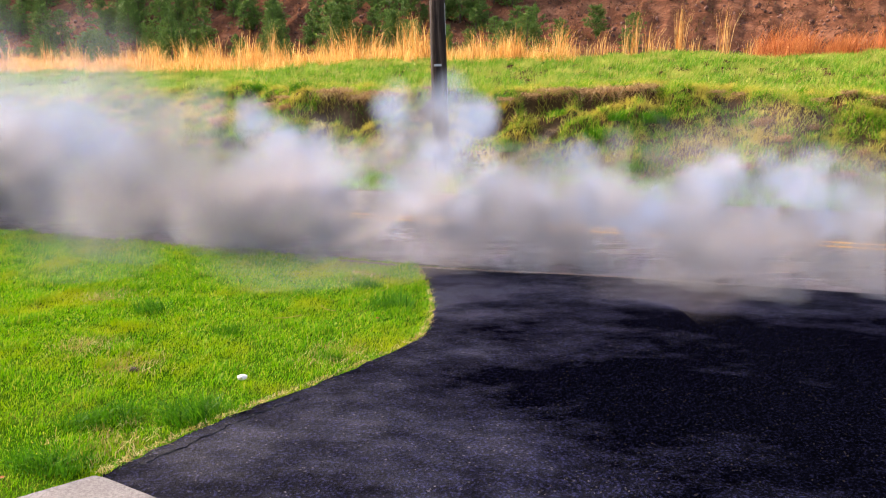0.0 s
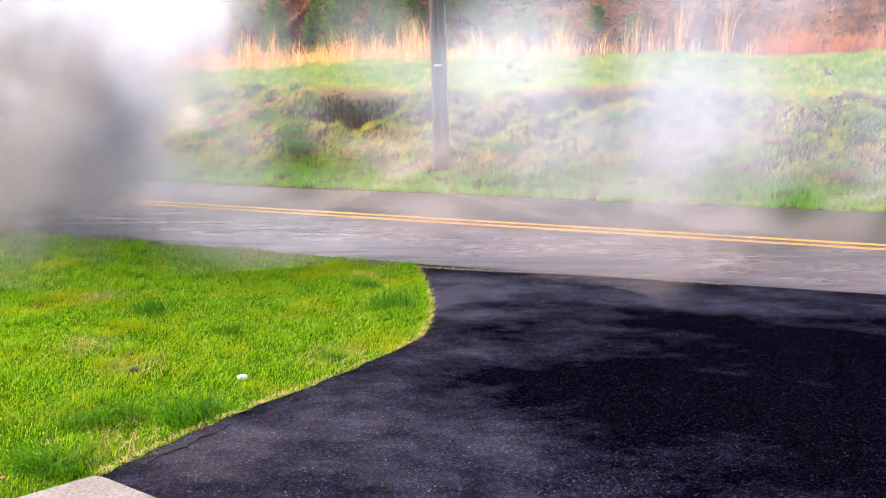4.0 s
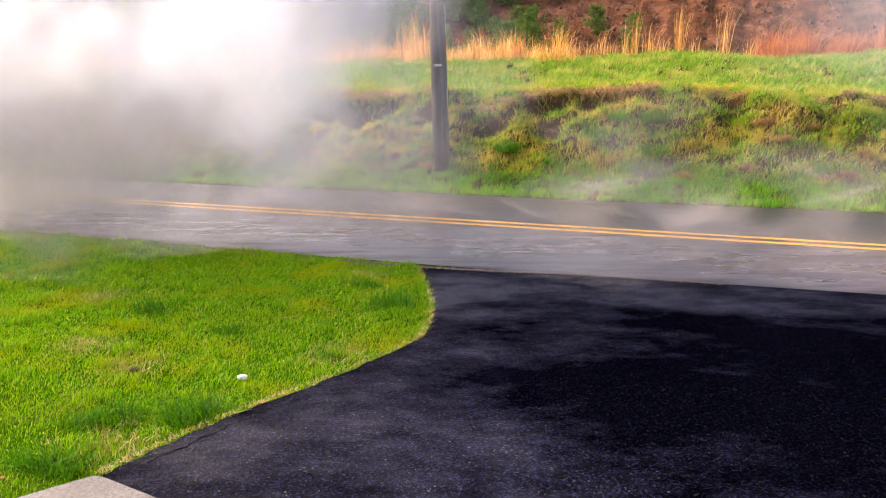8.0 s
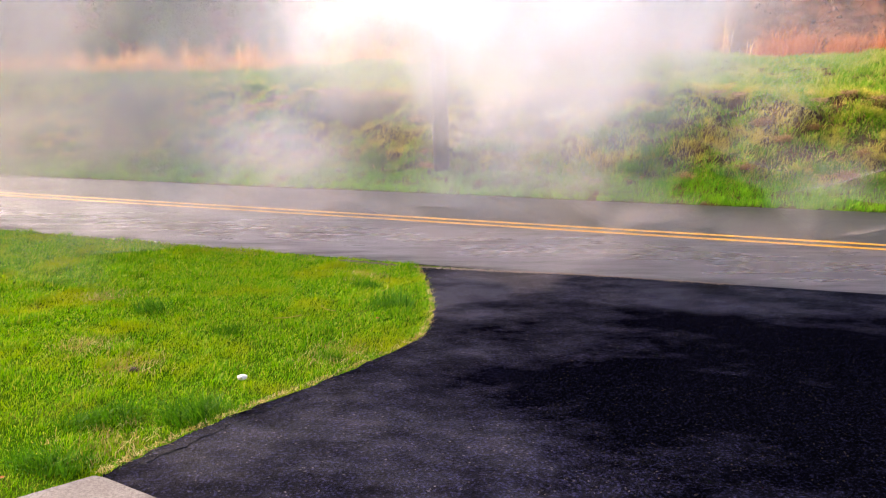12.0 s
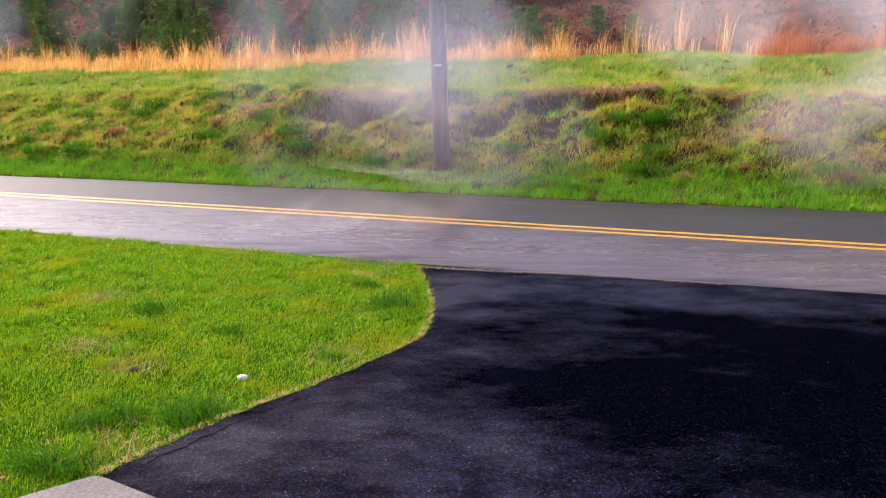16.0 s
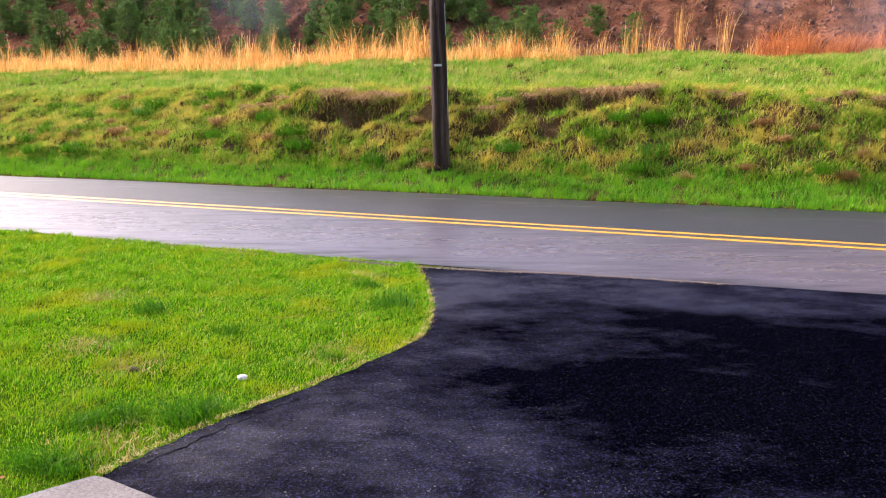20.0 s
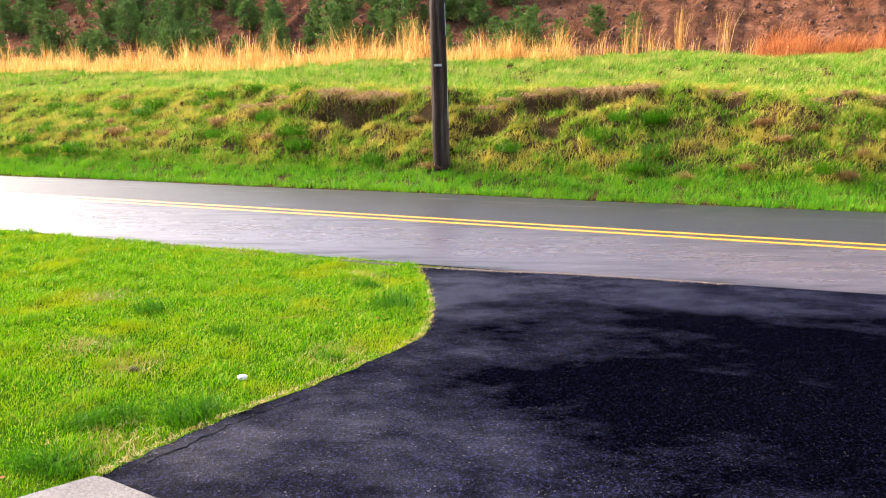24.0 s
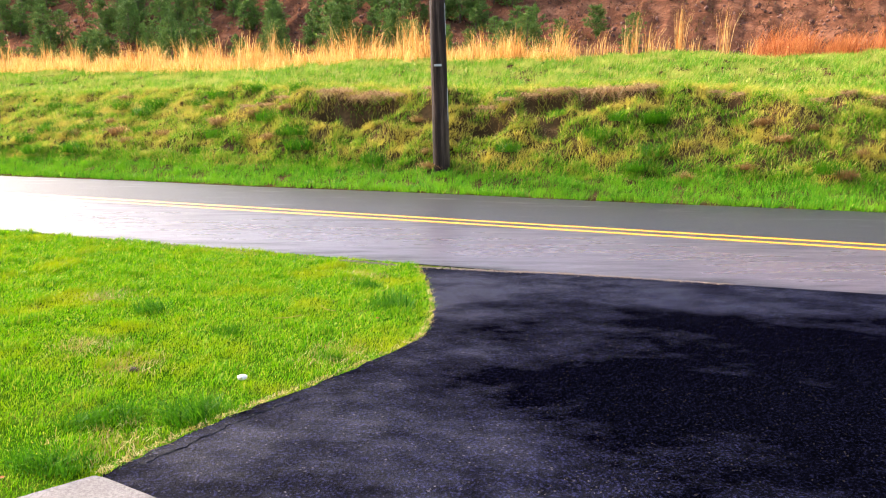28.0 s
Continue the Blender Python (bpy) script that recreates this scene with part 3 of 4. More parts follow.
def make_pines():
    r = random.Random(11)
    kinds = [pine_meshes(60 + i, t) for i, t in enumerate((1.9, 2.4, 3.0, 2.1))]
    spots = [(-50 + 40 * r.random() ** 1.25, r.uniform(16.4, 27)) for _ in range(270)]
    spots += [(-32 + 1.35 * i + r.uniform(-0.6, 0.6), r.uniform(16.3, 18.2)) for i in range(19)]
    spots += [(-3.7, 17.6), (-6.4, 17.0), (-7.6, 17.4), (-8.6, 16.8), (-9.3, 17.9), (-5.6, 20.5), (-8.9, 20.0)]
    for s, n in spots:
        x, y = spot(s, ROAD_FAR + n)
        z = float(height(np.array([x]), np.array([y]))[0])
        trunk, crown = r.choice(kinds)
        e = new("pine_tree")
        e.matrix_world = pose(x, y, z, 0, 0, r.uniform(0, 360)) @ Matrix.Scale(r.uniform(0.42, 0.9), 4)
        for nm, me in (("trunk", trunk), ("crown", crown)):
            new(nm, me).parent = e
        tagged(e, "young green pine tree on the red hillside", "tree", "hillside pines")


def make_scree():
    bm = bmesh.new()
    bmesh.ops.create_icosphere(bm, subdivisions=1, radius=1)
    base = np.array([tuple(v.co) for v in bm.verts])
    tri = np.array([[v.index for v in f.verts] for f in bm.faces])
    bm.free()
    n = 14000
    s, p = RNG.uniform(-40, 12, n), ROAD_FAR + 15.8 + 16 * RNG.uniform(0, 1, n) ** 1.3
    x, y = spot(s, p)
    size = 0.02 + 0.10 * RNG.uniform(0, 1, n) ** 5
    V = base[None] * (1 + RNG.uniform(-0.25, 0.25, (n, len(base), 1))) * (size[:, None] * RNG.uniform(0.5, 1.3, (n, 3)))[:, None, :]
    V = V + np.stack([x, y, height(x, y)], -1)[:, None]
    F = tri[None] + (np.arange(n) * len(base))[:, None, None]
    me = mesh_np("scree", V.reshape(-1, 3), F.reshape(-1, 3))
    me.materials.append(ROCK)
    tagged(new("scree", me), "loose reddish stones on the clay hillside", "stones", kind="stuff")


make_pines()
make_scree()


# ---- utility pole ----
def make_pole():
    x, y = -0.03, 15.6
    z = float(height(np.array([x]), np.array([y]))[0])
    e = new("utility_pole")
    bm = bmesh.new()
    segs, rows = 20, []
    for i in range(41):
        t = i / 40
        h = -0.4 + 9.4 * t
        ring = []
        for k in range(segs):
            a = k * 2 * math.pi / segs
            rad = 0.172 - 0.055 * t + 0.006 * math.sin(a * 5 + 0.4 * math.sin(h)) + 0.003 * math.sin(a * 9 + h * 2)
            ring.append(bm.verts.new((rad * math.cos(a), rad * math.sin(a), h)))
        rows.append(ring)
    for a, b in zip(rows, rows[1:]):
        for k in range(segs):
            bm.faces.new((a[k], a[(k + 1) % segs], b[(k + 1) % segs], b[k]))
    bm.faces.new(rows[-1])
    part("shaft", bm, WOOD, e, smooth=True)
    bm = bmesh.new()
    bmesh.ops.create_cube(bm, size=1, matrix=Matrix.Translation((-0.02, -0.172, 2.02)) @ Matrix.Diagonal((0.15, 0.02, 0.045, 1)))
    bmesh.ops.bevel(bm, geom=bm.edges[:], offset=0.004, segments=1, affect="EDGES")
    part("marker_plate", bm, METAL, e, "small pale metal plate nailed to the pole")
    for mid, long in ((2.9, 0.6), (1.25, 0.65)):
        bm = bmesh.new()
        bmesh.ops.create_cone(bm, cap_ends=True, segments=8, radius1=0.013, radius2=0.011, depth=long, matrix=Matrix.Translation((0.158 - 0.006 * mid, -0.03, mid)))
        part("conduit", bm, PLASTIC, e, "short length of thin pale conduit on the pole's side")
    e.matrix_world = pose(x, y, z, 0, -1.5, 0)
    tagged(e, "weathered dark brown wooden utility pole, slightly leaning", "utility pole")


make_pole()


def stone_mesh(name, mat, seed, size, flat=0.6):
    r = random.Random(seed)
    bm = bmesh.new()
    bmesh.ops.create_icosphere(bm, subdivisions=2, radius=1)
    for v in bm.verts:
        v.co = v.co * (1 + 0.25 * noise.noise(v.co * 1.6 + Vector((seed, 0, 0)))) * r.uniform(0.94, 1.06)
        v.co.z *= flat
    bmesh.ops.scale(bm, vec=(size, size * 0.8, size), verts=bm.verts)
    return part(name, bm, mat)


def make_small_things():
    ob = stone_mesh("stone", STONE, 3, 0.034, 0.5)
    ob.matrix_world = pose(-1.24, 4.50, 0.03, 0, 0, 20)
    tagged(ob, "pale pinkish white stone lying in the lawn", "stone")
    ob = stone_mesh("soil_clod", CLOD, 5, 0.03)
    ob.matrix_world = pose(-1.97, 4.66, 0.02)
    tagged(ob, "dark brown clod of soil in the grass", "soil clod")


make_small_things()


# ---- dead grass on the bank, tufts, edges ----
# hanging sod over the hollows: along, beyond the road, size
SODS = [(-8.85, 3.05, 0.5), (-8.5, 3.1, 0.6), (-8.1, 3.15, 0.55), (-7.7, 3.2, 0.6), (-7.3, 3.2, 0.5), (-4.1, 3.4, 0.45), (-3.7, 3.42, 0.5), (-3.3, 3.42, 0.45), (-2.85, 3.5, 0.6), (-2.45, 3.5, 0.62), (-2.05, 3.5, 0.62),
        (-1.7, 3.5, 0.6), (-0.3, 3.75, 0.34), (0.1, 3.75, 0.34), (1.1, 3.75, 0.36), (1.6, 3.8, 0.4), (2.1, 3.8, 0.4), (2.75, 3.75, 0.4), (3.1, 3.75, 0.4), (-4.9, 2.8, 0.42), (-4.5, 2.8, 0.4), (-3.5, 2.7, 0.34), (-6.2, 2.95, 0.4), (-10.6, 3.1, 0.4), (-11.1, 3.1, 0.35), (-10.1, 3.1, 0.35)]
# straw tufts
TUFTS = [(-5.75, 1.35, 0.5), (-5.5, 1.3, 0.4), (-11.8, 2.7, 0.7), (-17.3, 2.5, 0.6), (-16.1, 2.4, 0.6), (-14.6, 2.45, 0.85), (-16.3, 4.5, 0.5), (-13.1, 2.3, 0.5), (-9.9, 2.0, 0.6), (-10.9, 2.95, 0.6),
         (-9.9, 2.7, 0.5), (-6.5, 2.6, 0.45), (-5.95, 1.7, 0.45), (-3.65, 3.0, 0.45), (0.55, 2.7, 0.6), (-0.7, 1.3, 0.5), (1.9, 1.35, 0.6), (0.9, 2.1, 0.5), (1.45, 2.5, 0.4),
         (2.2, 1.95, 0.5), (0.3, 1.5, 0.4), (-14.0, 2.0, 0.55), (-12.6, 3.4, 0.45), (-15.4, 3.0, 0.5)]


def make_dead_grass():
    sod = [clump_mesh("dead_sod", 190, 0.34, 0.30, 0.011, (0.8, 2.3), ROOTS, 110 + i, (-0.05, -0.55), 0.95) for i in range(4)]
    tuft = [clump_mesh("dry_tuft", 240, 0.2, 0.44, 0.011, (0.4, 1.4), DEAD, 120 + i, (0.0, -0.4), 0.7) for i in range(3)]
    r = random.Random(9)
    for spots, kinds, label, cat, group in ((SODS, sod, "brown dead grass hanging over the bank's broken edge", "dead grass", "hanging sods"),
                                            (TUFTS, tuft, "tan dry grass tuft on the green bank", "dry grass", "dry tufts")):
        for s, n, size in spots:
            x, y = spot(s, ROAD_FAR + n - (0.16 if spots is SODS else 0.0))
            back = 0.22 if spots is SODS else 0.0
            lx, ly = spot(s, ROAD_FAR + n + back)
            z = float(height(np.array([lx]), np.array([ly]))[0])
            ob = copy_thing(r.choice(kinds), pose(x, y, z + back * 0.1 - 0.01, 0, 0, r.uniform(-35, 35)))
            ob.scale = (size * 1.6, size * 0.8, size * 1.9) if spots is SODS else (size * 1.4,) * 3
            tagged(ob, label, cat, group)
    for k in sod + tuft:
        bpy.data.objects.remove(k)


def make_lawn_tufts():
    kinds = [clump_mesh("grass_tuft", 240, 0.15, 0.17, 0.007, (0.2, 1.1), TUFT_GRASS, 130 + i) for i in range(2)]
    r = random.Random(10)
    for x, y, size in ((-1.40, 3.95, 1.0), (-1.30, 4.03, 0.7), (-1.78, 3.95, 0.9), (-1.95, 3.85, 0.7), (-0.40, 6.25, 1.1), (-0.52, 6.2, 0.8), (-1.78, 3.35, 0.8),
                       (-1.95, 3.4, 0.8), (-0.7, 6.9, 0.8), (-2.4, 6.1, 0.9), (-1.6, 5.5, 0.7), (-0.75, 4.95, 0.6)):
        ob = copy_thing(r.choice(kinds), pose(x, y, -0.005, 0, 0, r.uniform(0, 360)))
        ob.scale = (size,) * 3
        tagged(ob, "taller dark green grass tuft in the lawn", "grass tuft", "lawn tufts")
    for i in range(46):
        s, n = (r.uniform(-19, -8) if i < 30 else r.uniform(-8, 3)), r.uniform(1.3, 4.4)
        x, y = spot(s, ROAD_FAR + n)
        z = float(height(np.array([x]), np.array([y]))[0])
        ob = copy_thing(r.choice(kinds), pose(x, y, z - 0.02, 0, 0, r.uniform(0, 360)))
        ob.scale = (r.uniform(1.5, 2.4),) * 3
        tagged(ob, "dense dark green grass clump on the bank", "grass tuft", "bank clumps")
    for k in kinds:
        bpy.data.objects.remove(k)


def make_edges():
    """Dry clippings along the driveway, grit along the road's edge."""
    pts = np.array(DRIVE_EDGE)
    n = 1900
    t = RNG.uniform(0, len(pts) - 1.001, n)
    t = t[np.sin(t * 1.9) + np.sin(t * 4.3 + 1) + RNG.uniform(-1, 1, n) > -0.5]
    n = len(t)
    i = t.astype(int)
    xy = pts[i] + (pts[i + 1] - pts[i]) * (t - i)[:, None] + np.stack([0.010 - 0.05 * RNG.uniform(0, 1, n), -0.004 + 0.03 * RNG.uniform(0, 1, n)], -1)
    blades("edge_clippings", xy, RNG.uniform(0.015, 0.035, n), np.full(n, 0.0035), RNG.uniform(0.6, 2.2, n), CLIPPINGS, "dry yellow grass clippings along the driveway's edge", "dry grass", droop=0.3, zs=np.full(n, 0.035))
    bm = bmesh.new()
    bmesh.ops.create_icosphere(bm, subdivisions=1, radius=1)
    base = np.array([tuple(v.co) for v in bm.verts])
    tri = np.array([[v.index for v in f.verts] for f in bm.faces])
    bm.free()
    n = 1700
    line = np.array([spot(-9.0, ROAD_NEAR + 0.1), (-1.1, 8.12), (-0.24, 7.75), (0.6, 7.54), (1.25, 7.43), (2.7, 6.98)])
    k = np.minimum((RNG.uniform(0, 1, n) ** 0.8 * 5).astype(int), 4)
    f = RNG.uniform(0, 1, n)[:, None]
    xy = line[k] * (1 - f) + line[k + 1] * f + RNG.normal(0, 0.022, (n, 2))
    size = RNG.uniform(0.003, 0.009, n)
    V = base[None] * (1 + RNG.uniform(-0.25, 0.25, (n, len(base), 1))) * size[:, None, None]
    V = V + np.stack([xy[:, 0], xy[:, 1], np.full(n, 0.019)], -1)[:, None]
    me = mesh_np("roadside_grit", V.reshape(-1, 3), (tri[None] + (np.arange(n) * len(base))[:, None, None]).reshape(-1, 3))
    me.materials.append(GRIT)
    tagged(new("roadside_grit", me), "pale grit along the joint of road and driveway", "gravel", kind="stuff")


def make_edge_details():
    n = 1800
    a = RNG.uniform(0, 1, n) ** 0.7
    p0, p1 = np.array(spot(-9.0, ROAD_NEAR + 0.1)), np.array((-0.3, 7.75))
    xy = p0 + (p1 - p0) * a[:, None] + RNG.normal(0, 0.05, (n, 2)) - (0.0, 0.06)
    blades("shoulder_straw", xy, RNG.uniform(0.02, 0.06, n), np.full(n, 0.006), RNG.uniform(0.6, 2.0, n), CLIPPINGS, "dry straw along the lawn's roadside edge", "dry grass", droop=0.3)
    n = 2200
    c = np.array(((-2.05, 4.75), (-2.5, 5.2), (-0.75, 5.0), (-0.8, 7.4), (-3.0, 6.6), (-1.7, 3.6)))
    xy = c[RNG.integers(0, len(c), n)] + RNG.normal(0, 0.13, (n, 2))
    xy = xy[inside(xy[:, 0], xy[:, 1], LAWN)]
    n = len(xy)
    blades("lawn_thatch", xy, RNG.uniform(0.04, 0.075, n), np.full(n, 0.005), RNG.uniform(0.3, 1.2, n), CLIPPINGS, "dry yellow patches of thatch in the lawn", "dry grass", droop=0.3)
    # a ridge of sealer that has cracked along the driveway's edge
    bm = bmesh.new()
    line = curve_through([(-1.44, 3.36), (-1.28, 3.58), (-1.12, 3.84), (-0.98, 4.02), (-0.84, 4.2)], 10)
    rows = []
    for i, (x, y) in enumerate(line):
        w = 0.005 + 0.0035 * math.sin(i * 1.3) + 0.003 * math.sin(i * 2.9)
        dx = 0.010 * math.sin(i * 0.9) + 0.008 * math.sin(i * 2.3)
        rows.append([bm.verts.new((x + dx + 0.012 + k * 0.8, y - 0.008 - k * 0.6, z)) for k, z in ((-w, 0.0202), (0, 0.025), (w, 0.0202))])
    for a, b in zip(rows, rows[1:]):
        for j in range(2):
            bm.faces.new((a[j], a[j + 1], b[j + 1], b[j]))
    bmesh.ops.recalc_face_normals(bm, faces=bm.faces)
    tagged(part("sealer_ridge", bm, SEALER), "black cracked ridge of sealer along the driveway's edge", "driveway crack")
    # fallen leaves and stalks
    for x, y, turn in ((-0.51, 5.74, 20), (-1.97, 3.17, 70), (-0.66, 6.3, 110)):
        bm = bmesh.new()
        vs = [bm.verts.new(v) for v in ((-0.03, 0, 0), (-0.012, 0.014, 0.008), (0.014, 0.013, 0.012), (0.034, 0, 0.004), (0.014, -0.013, 0.01), (-0.012, -0.014, 0.006), (0.0, 0, 0.003))]
        for k in range(6):
            bm.faces.new((vs[k], vs[(k + 1) % 6], vs[6]))
        ob = part("fallen_leaf", bm, RED_LEAF)
        ob.matrix_world = pose(x, y, 0.05, 8, 12, turn)
        ob.scale = (0.6,) * 3
        tagged(ob, "small curled red leaf lying on the lawn", "leaf", "fallen leaves")
    for x, y, turn in ((-1.2, 5.75, 25), (-0.95, 6.0, -50), (-2.9, 6.3, 10), (-0.5, 6.7, 80)):
        bm = bmesh.new()
        ring = []
        for k in range(7):
            t = k / 6 - 0.5
            ring.append([bm.verts.new((t * 0.22, 0.03 * t * t * 4 + 0.003 * math.cos(a), 0.003 * math.sin(a))) for a in (0, 2.1, 4.2)])
        for a, b in zip(ring, ring[1:]):
            for j in range(3):
                bm.faces.new((a[j], a[(j + 1) % 3], b[(j + 1) % 3], b[j]))
        ob = part("straw_stalk", bm, CLIPPINGS)
        ob.matrix_world = pose(x, y, 0.055, 0, 0, turn)
        tagged(ob, "pale dry stalk lying in the lawn", "straw", "fallen stalks")


make_edge_details()
make_dead_grass()
make_lawn_tufts()
make_edges()


# ---- smoke ----
def puff_mesh(name, seed, mat, count, radius):
    """A billow of soft curved flakes."""
    r = np.random.default_rng(seed)
    V, F, U = [], [], []
    for i in range(count):
        c = r.normal(0, 0.3, 3) * radius
        nrm = r.normal(0, 1, 3) * (0.28, 0.2, 0.28) + (0, -1, 0)
        nrm /= np.linalg.norm(nrm)
        t = np.cross(nrm, (0.3, 0.5, 0.8))
        t /= np.linalg.norm(t)
        b = np.cross(nrm, t)
        size = radius * r.uniform(0.65, 1.0)
        k = len(V)
        V.append(c + nrm * size * 0.12)
        U.append((0, 0))
        for j in range(12):
            a = j * math.pi / 6
            for f, push in ((0.55, 0.085), (1.0, -0.03)):
                q = size * f * (1 + 0.15 * math.sin(a * 2 + i) + 0.08 * math.sin(a * 3 + 2 * i))
                V.append(c + (t * math.cos(a) + b * math.sin(a)) * q + nrm * size * push)
                U.append((f, 0))
            m, nx = k + 1 + 2 * j, k + 1 + 2 * ((j + 1) % 12)
            F += [(k, m, nx), (m, m + 1, nx + 1), (m, nx + 1, nx)]
        if i:
            F.append((k + 2, k + 4, k - 23))     # a clear thread to the flake before
    me = mesh_np(name, V, F, U, smooth=True)
    me.materials.append(mat)
    return me


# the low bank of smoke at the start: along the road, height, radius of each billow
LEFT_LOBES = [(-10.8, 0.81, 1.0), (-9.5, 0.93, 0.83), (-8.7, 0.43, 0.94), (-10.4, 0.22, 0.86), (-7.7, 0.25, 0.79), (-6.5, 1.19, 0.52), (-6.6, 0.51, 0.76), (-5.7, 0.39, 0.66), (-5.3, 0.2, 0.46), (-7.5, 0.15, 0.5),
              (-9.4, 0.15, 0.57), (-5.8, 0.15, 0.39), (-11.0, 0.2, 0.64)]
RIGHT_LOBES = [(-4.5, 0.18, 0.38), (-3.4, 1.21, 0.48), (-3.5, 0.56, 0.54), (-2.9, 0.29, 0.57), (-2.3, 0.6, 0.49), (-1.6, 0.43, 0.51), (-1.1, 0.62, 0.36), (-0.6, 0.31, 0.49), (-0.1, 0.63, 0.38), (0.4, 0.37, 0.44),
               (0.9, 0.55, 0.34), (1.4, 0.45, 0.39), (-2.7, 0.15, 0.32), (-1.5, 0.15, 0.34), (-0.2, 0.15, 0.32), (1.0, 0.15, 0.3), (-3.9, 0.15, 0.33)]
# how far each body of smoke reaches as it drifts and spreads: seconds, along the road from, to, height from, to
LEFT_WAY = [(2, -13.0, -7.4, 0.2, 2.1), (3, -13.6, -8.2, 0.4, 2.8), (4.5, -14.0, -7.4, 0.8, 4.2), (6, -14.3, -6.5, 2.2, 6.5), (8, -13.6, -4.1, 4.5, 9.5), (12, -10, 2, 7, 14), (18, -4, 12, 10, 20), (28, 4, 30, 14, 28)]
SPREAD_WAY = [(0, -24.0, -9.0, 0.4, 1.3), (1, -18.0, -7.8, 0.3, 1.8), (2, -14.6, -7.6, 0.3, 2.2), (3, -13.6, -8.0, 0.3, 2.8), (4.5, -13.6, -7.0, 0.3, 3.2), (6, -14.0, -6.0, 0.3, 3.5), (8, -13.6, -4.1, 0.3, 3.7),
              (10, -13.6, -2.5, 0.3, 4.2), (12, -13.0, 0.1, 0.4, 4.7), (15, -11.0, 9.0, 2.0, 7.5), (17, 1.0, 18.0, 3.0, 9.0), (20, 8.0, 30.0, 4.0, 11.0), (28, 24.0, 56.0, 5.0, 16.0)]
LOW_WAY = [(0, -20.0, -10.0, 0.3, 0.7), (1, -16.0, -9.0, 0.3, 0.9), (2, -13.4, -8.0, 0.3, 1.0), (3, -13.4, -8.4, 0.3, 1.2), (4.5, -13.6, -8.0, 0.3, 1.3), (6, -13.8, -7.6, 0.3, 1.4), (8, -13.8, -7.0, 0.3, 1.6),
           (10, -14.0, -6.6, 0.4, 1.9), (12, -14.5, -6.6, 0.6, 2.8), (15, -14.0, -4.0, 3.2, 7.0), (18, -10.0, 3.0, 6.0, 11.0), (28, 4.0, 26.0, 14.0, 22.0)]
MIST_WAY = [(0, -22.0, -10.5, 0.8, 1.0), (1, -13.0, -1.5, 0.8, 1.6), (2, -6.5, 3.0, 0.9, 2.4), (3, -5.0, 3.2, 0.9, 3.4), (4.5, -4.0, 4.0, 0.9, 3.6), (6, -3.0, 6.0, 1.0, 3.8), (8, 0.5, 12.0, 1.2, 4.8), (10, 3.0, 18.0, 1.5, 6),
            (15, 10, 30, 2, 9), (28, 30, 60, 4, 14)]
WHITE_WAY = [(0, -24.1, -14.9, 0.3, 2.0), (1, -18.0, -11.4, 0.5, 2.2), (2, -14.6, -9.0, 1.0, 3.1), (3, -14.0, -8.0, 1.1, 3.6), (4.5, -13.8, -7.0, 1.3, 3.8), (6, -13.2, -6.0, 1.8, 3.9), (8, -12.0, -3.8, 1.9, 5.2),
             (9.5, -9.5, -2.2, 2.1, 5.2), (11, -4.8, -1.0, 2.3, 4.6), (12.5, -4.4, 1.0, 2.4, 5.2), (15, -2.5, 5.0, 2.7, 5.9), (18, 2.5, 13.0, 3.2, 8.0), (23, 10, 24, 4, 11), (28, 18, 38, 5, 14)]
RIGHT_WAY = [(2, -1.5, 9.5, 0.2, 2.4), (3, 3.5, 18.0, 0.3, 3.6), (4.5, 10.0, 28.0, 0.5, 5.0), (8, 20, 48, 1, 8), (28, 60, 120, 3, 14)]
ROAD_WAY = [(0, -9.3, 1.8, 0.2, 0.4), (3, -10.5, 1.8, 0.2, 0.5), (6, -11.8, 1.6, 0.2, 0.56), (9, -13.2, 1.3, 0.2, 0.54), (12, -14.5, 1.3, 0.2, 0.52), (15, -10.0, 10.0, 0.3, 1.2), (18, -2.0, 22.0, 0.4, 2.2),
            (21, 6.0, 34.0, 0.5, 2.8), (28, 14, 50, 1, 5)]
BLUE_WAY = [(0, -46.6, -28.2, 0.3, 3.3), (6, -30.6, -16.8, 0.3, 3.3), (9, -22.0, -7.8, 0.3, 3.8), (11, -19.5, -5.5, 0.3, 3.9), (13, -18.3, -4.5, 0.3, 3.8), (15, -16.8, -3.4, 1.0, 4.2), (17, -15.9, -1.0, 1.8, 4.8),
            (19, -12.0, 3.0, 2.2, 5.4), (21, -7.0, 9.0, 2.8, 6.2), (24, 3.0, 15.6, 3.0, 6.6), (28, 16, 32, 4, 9)]


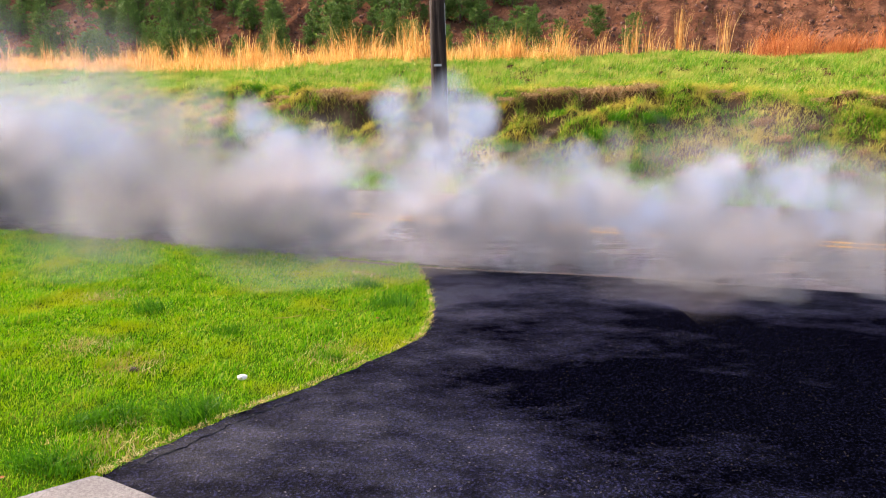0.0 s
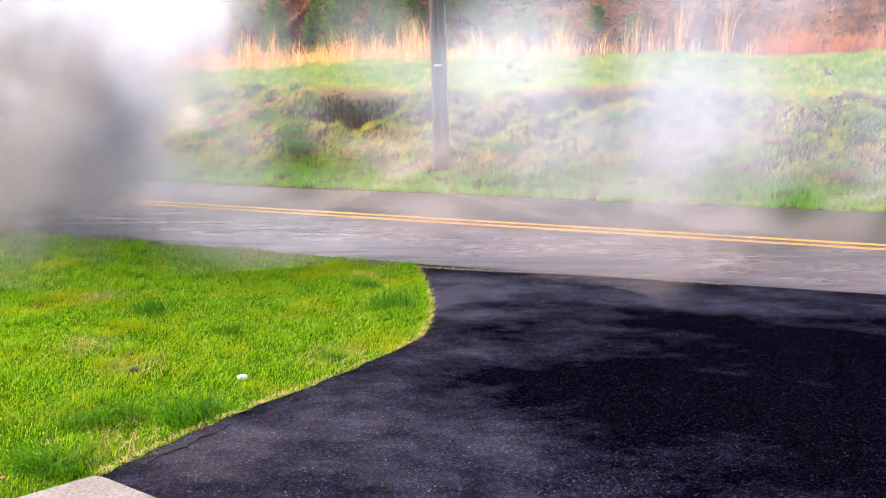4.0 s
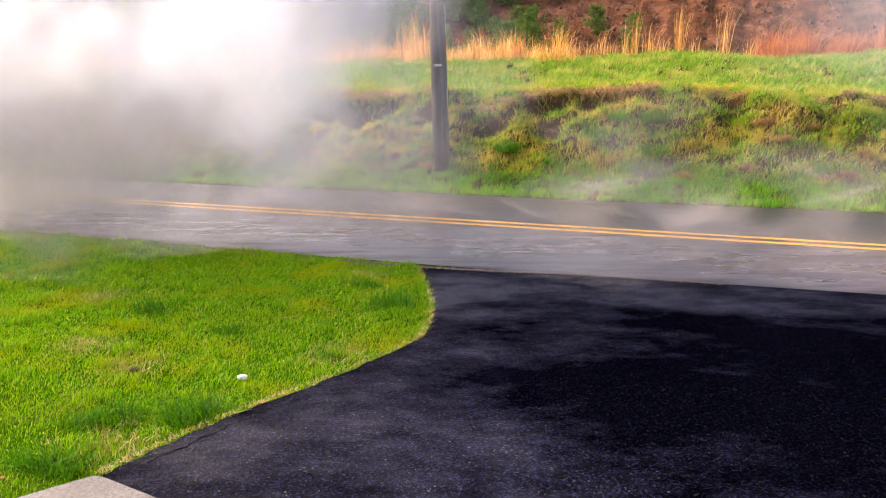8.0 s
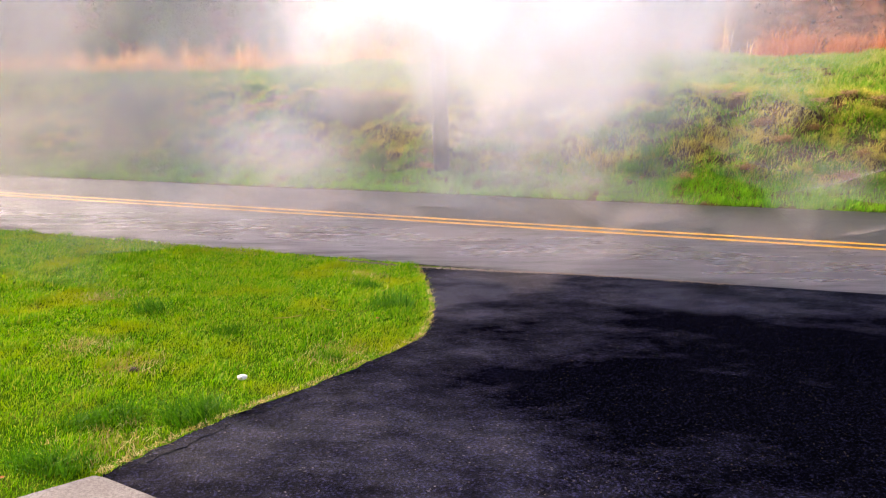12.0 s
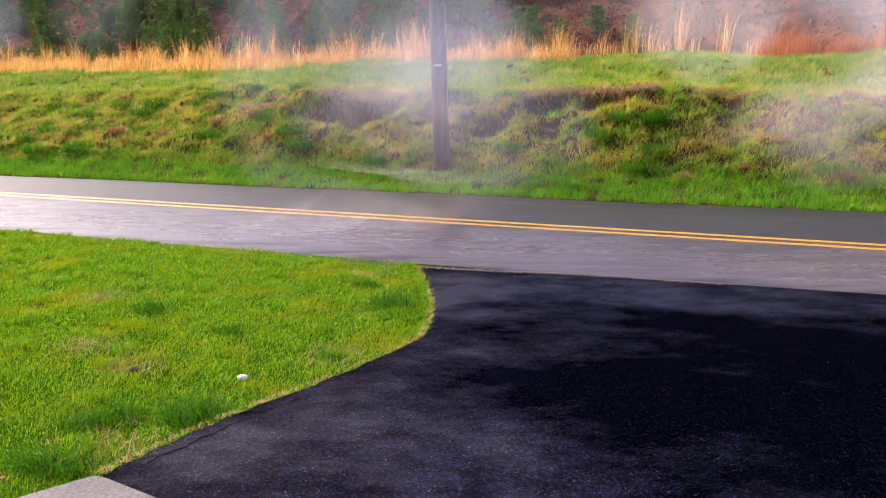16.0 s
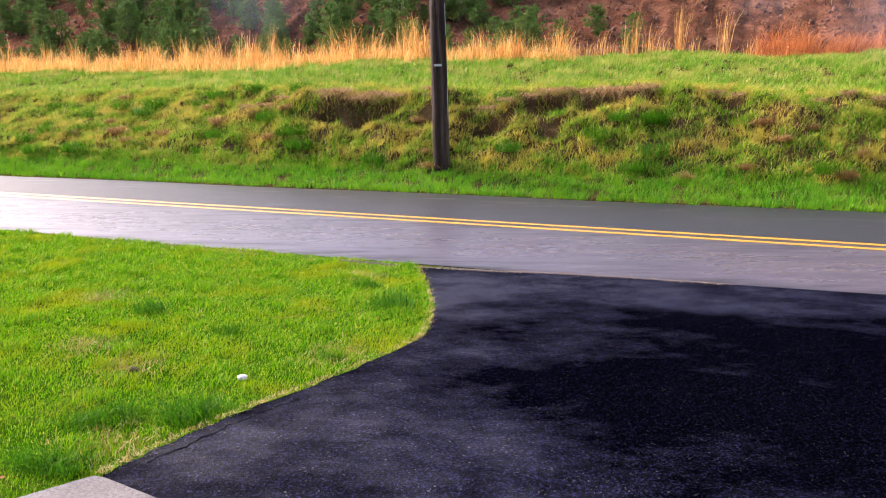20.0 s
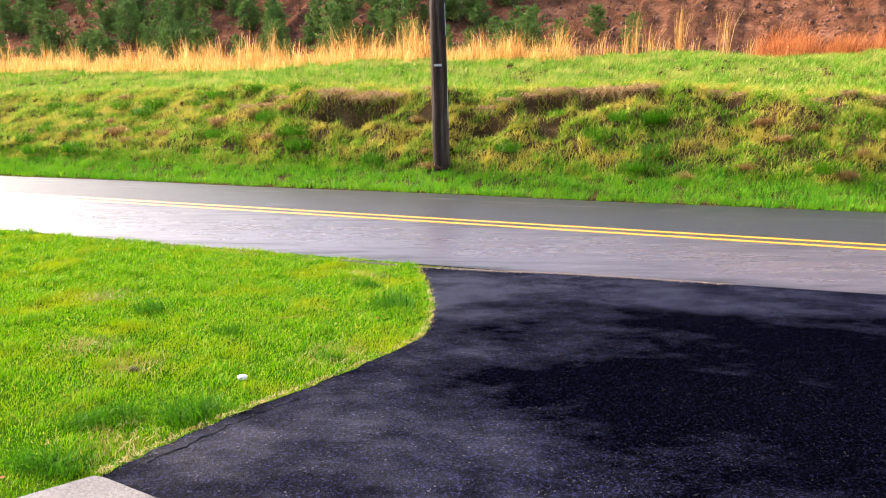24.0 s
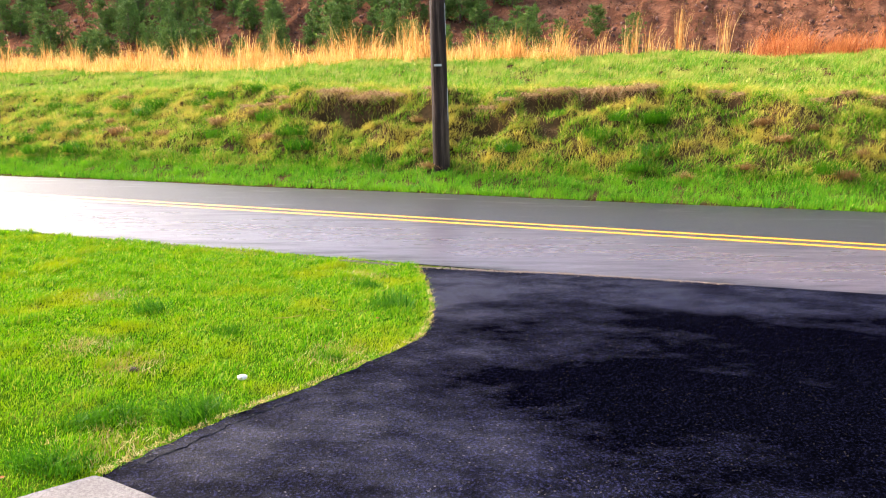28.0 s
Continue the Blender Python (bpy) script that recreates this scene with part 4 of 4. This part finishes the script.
def make_smoke():
    """The puffs, each with its way: seconds and its place along the road, across it and up."""
    r = random.Random(42)
    kinds = {k: [puff_mesh("billow", seed + i, mat, 2, size) for i in range(6) for size in sizes]
             for k, seed, mat, sizes in (("smoke", 80, SMOKE, (0.5, 0.75)), ("shaded", 90, SHADED_SMOKE, (0.5, 0.8)), ("low", 85, SMOKE, (0.36, 0.52)), ("low_shaded", 92, SHADED_SMOKE, (0.36, 0.5)), ("mist", 95, MIST, (1.2, 1.7)), ("grey", 97, GREY_MIST, (1.2, 1.7)), ("dim", 98, SHADED_MIST, (1.0, 1.4)), ("cloud", 100, CLOUD, (1.0, 1.4)),
                                         ("road", 110, ROAD_HAZE, (1.3, 1.9)), ("blue", 120, BLUE_HAZE, (1.3, 1.8)))}
    made = []

    def puff(kind, name, label, way, across, lobe=None, rush=0.0, skew=1.0, slant=0.0):
        e = new(name)
        for _ in range(2):
            b = new("billow", r.choice(kinds[kind]))
            b.parent = e
            if kind == "road":      # lies in flat layers
                b.matrix_local = pose(r.gauss(0, 0.3), r.gauss(0, 0.3), r.gauss(0.1, 0.08), 90 + r.gauss(0, 3), r.gauss(0, 3), r.uniform(0, 360))
            else:
                b.matrix_local = pose(r.gauss(0, 0.16), r.gauss(0, 0.2), r.gauss(0, 0.12), r.gauss(0, 8), r.uniform(0, 360), r.gauss(0, 8))
        tagged(e, label, "smoke", "drifting smoke")
        a, h, ph = r.random() ** skew, r.random(), r.uniform(0, 6.3)
        rows = []
        if lobe:
            s, z, rad = lobe
            gs, gz = r.gauss(0, 0.42) * rad, r.gauss(0, 0.36) * rad
            for t in (0, 0.5, 1.0):
                grow = 1 + rush * t
                rows.append((t, s + gs * grow + (0.35 + 0.5 * rush) * t, across, max(0.2, z + gz * grow + 0.35 * t * (0.5 + h))))
        for t, s0, s1, z0, z1 in way:
            rows.append((t, s0 + (s1 - s0) * a + slant * (9.2 - across) + 0.2 * math.sin(ph + t * 0.7), across + 0.02 * t + 0.15 * math.sin(ph * 2 + t * 0.5), z0 + (z1 - z0) * h + 0.1 * math.sin(ph * 3 + t)))
        made.append((e, rows, 0.0 if kind == "road" else r.uniform(-5, 5)))

    grey, pale = "smoke rolling low over the road, its underside shade coloured brown-grey", "dense blue-grey smoke puff over the road"
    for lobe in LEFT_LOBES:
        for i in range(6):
            # low puffs get the darker colour that stands for the bank's shade
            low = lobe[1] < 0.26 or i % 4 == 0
            puff("shaded" if low else "smoke", "smoke_puff", grey if low else pale, LEFT_WAY, (8.0 if low else 9.6) + r.gauss(0, 0.4), lobe, 0.25, 1.2)
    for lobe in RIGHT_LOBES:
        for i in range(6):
            # here too the lower puffs carry the shade in their colour
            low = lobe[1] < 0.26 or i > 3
            puff("low_shaded" if low else "low", "smoke_puff", grey if low else pale, RIGHT_WAY, (7.7 if low else 9.2) + r.gauss(0, 0.3), lobe, 0.9)
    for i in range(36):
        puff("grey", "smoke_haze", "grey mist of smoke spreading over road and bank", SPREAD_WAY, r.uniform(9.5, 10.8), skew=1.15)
    # darker puffs that stand for the cloud's shaded foot
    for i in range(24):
        puff("dim", "smoke_haze", "smoke lying low beside the lawn, its shade put in as dim grey", LOW_WAY, r.uniform(5.8, 8.8), skew=1.2, slant=1.25)
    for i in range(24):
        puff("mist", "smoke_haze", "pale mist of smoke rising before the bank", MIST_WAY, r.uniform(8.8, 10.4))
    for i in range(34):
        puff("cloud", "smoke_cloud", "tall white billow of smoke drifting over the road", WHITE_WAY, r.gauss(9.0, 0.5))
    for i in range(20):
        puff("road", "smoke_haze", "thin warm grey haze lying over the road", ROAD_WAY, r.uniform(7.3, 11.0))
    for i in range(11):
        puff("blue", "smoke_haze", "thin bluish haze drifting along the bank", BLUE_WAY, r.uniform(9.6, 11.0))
    return made


PUFFS = make_smoke()


def motions():
    for e, rows, spin in PUFFS:
        walk(e, [(t, pose(*spot(s, p), z, 0, spin * t, 0)) for t, s, p, z in rows])


motions()
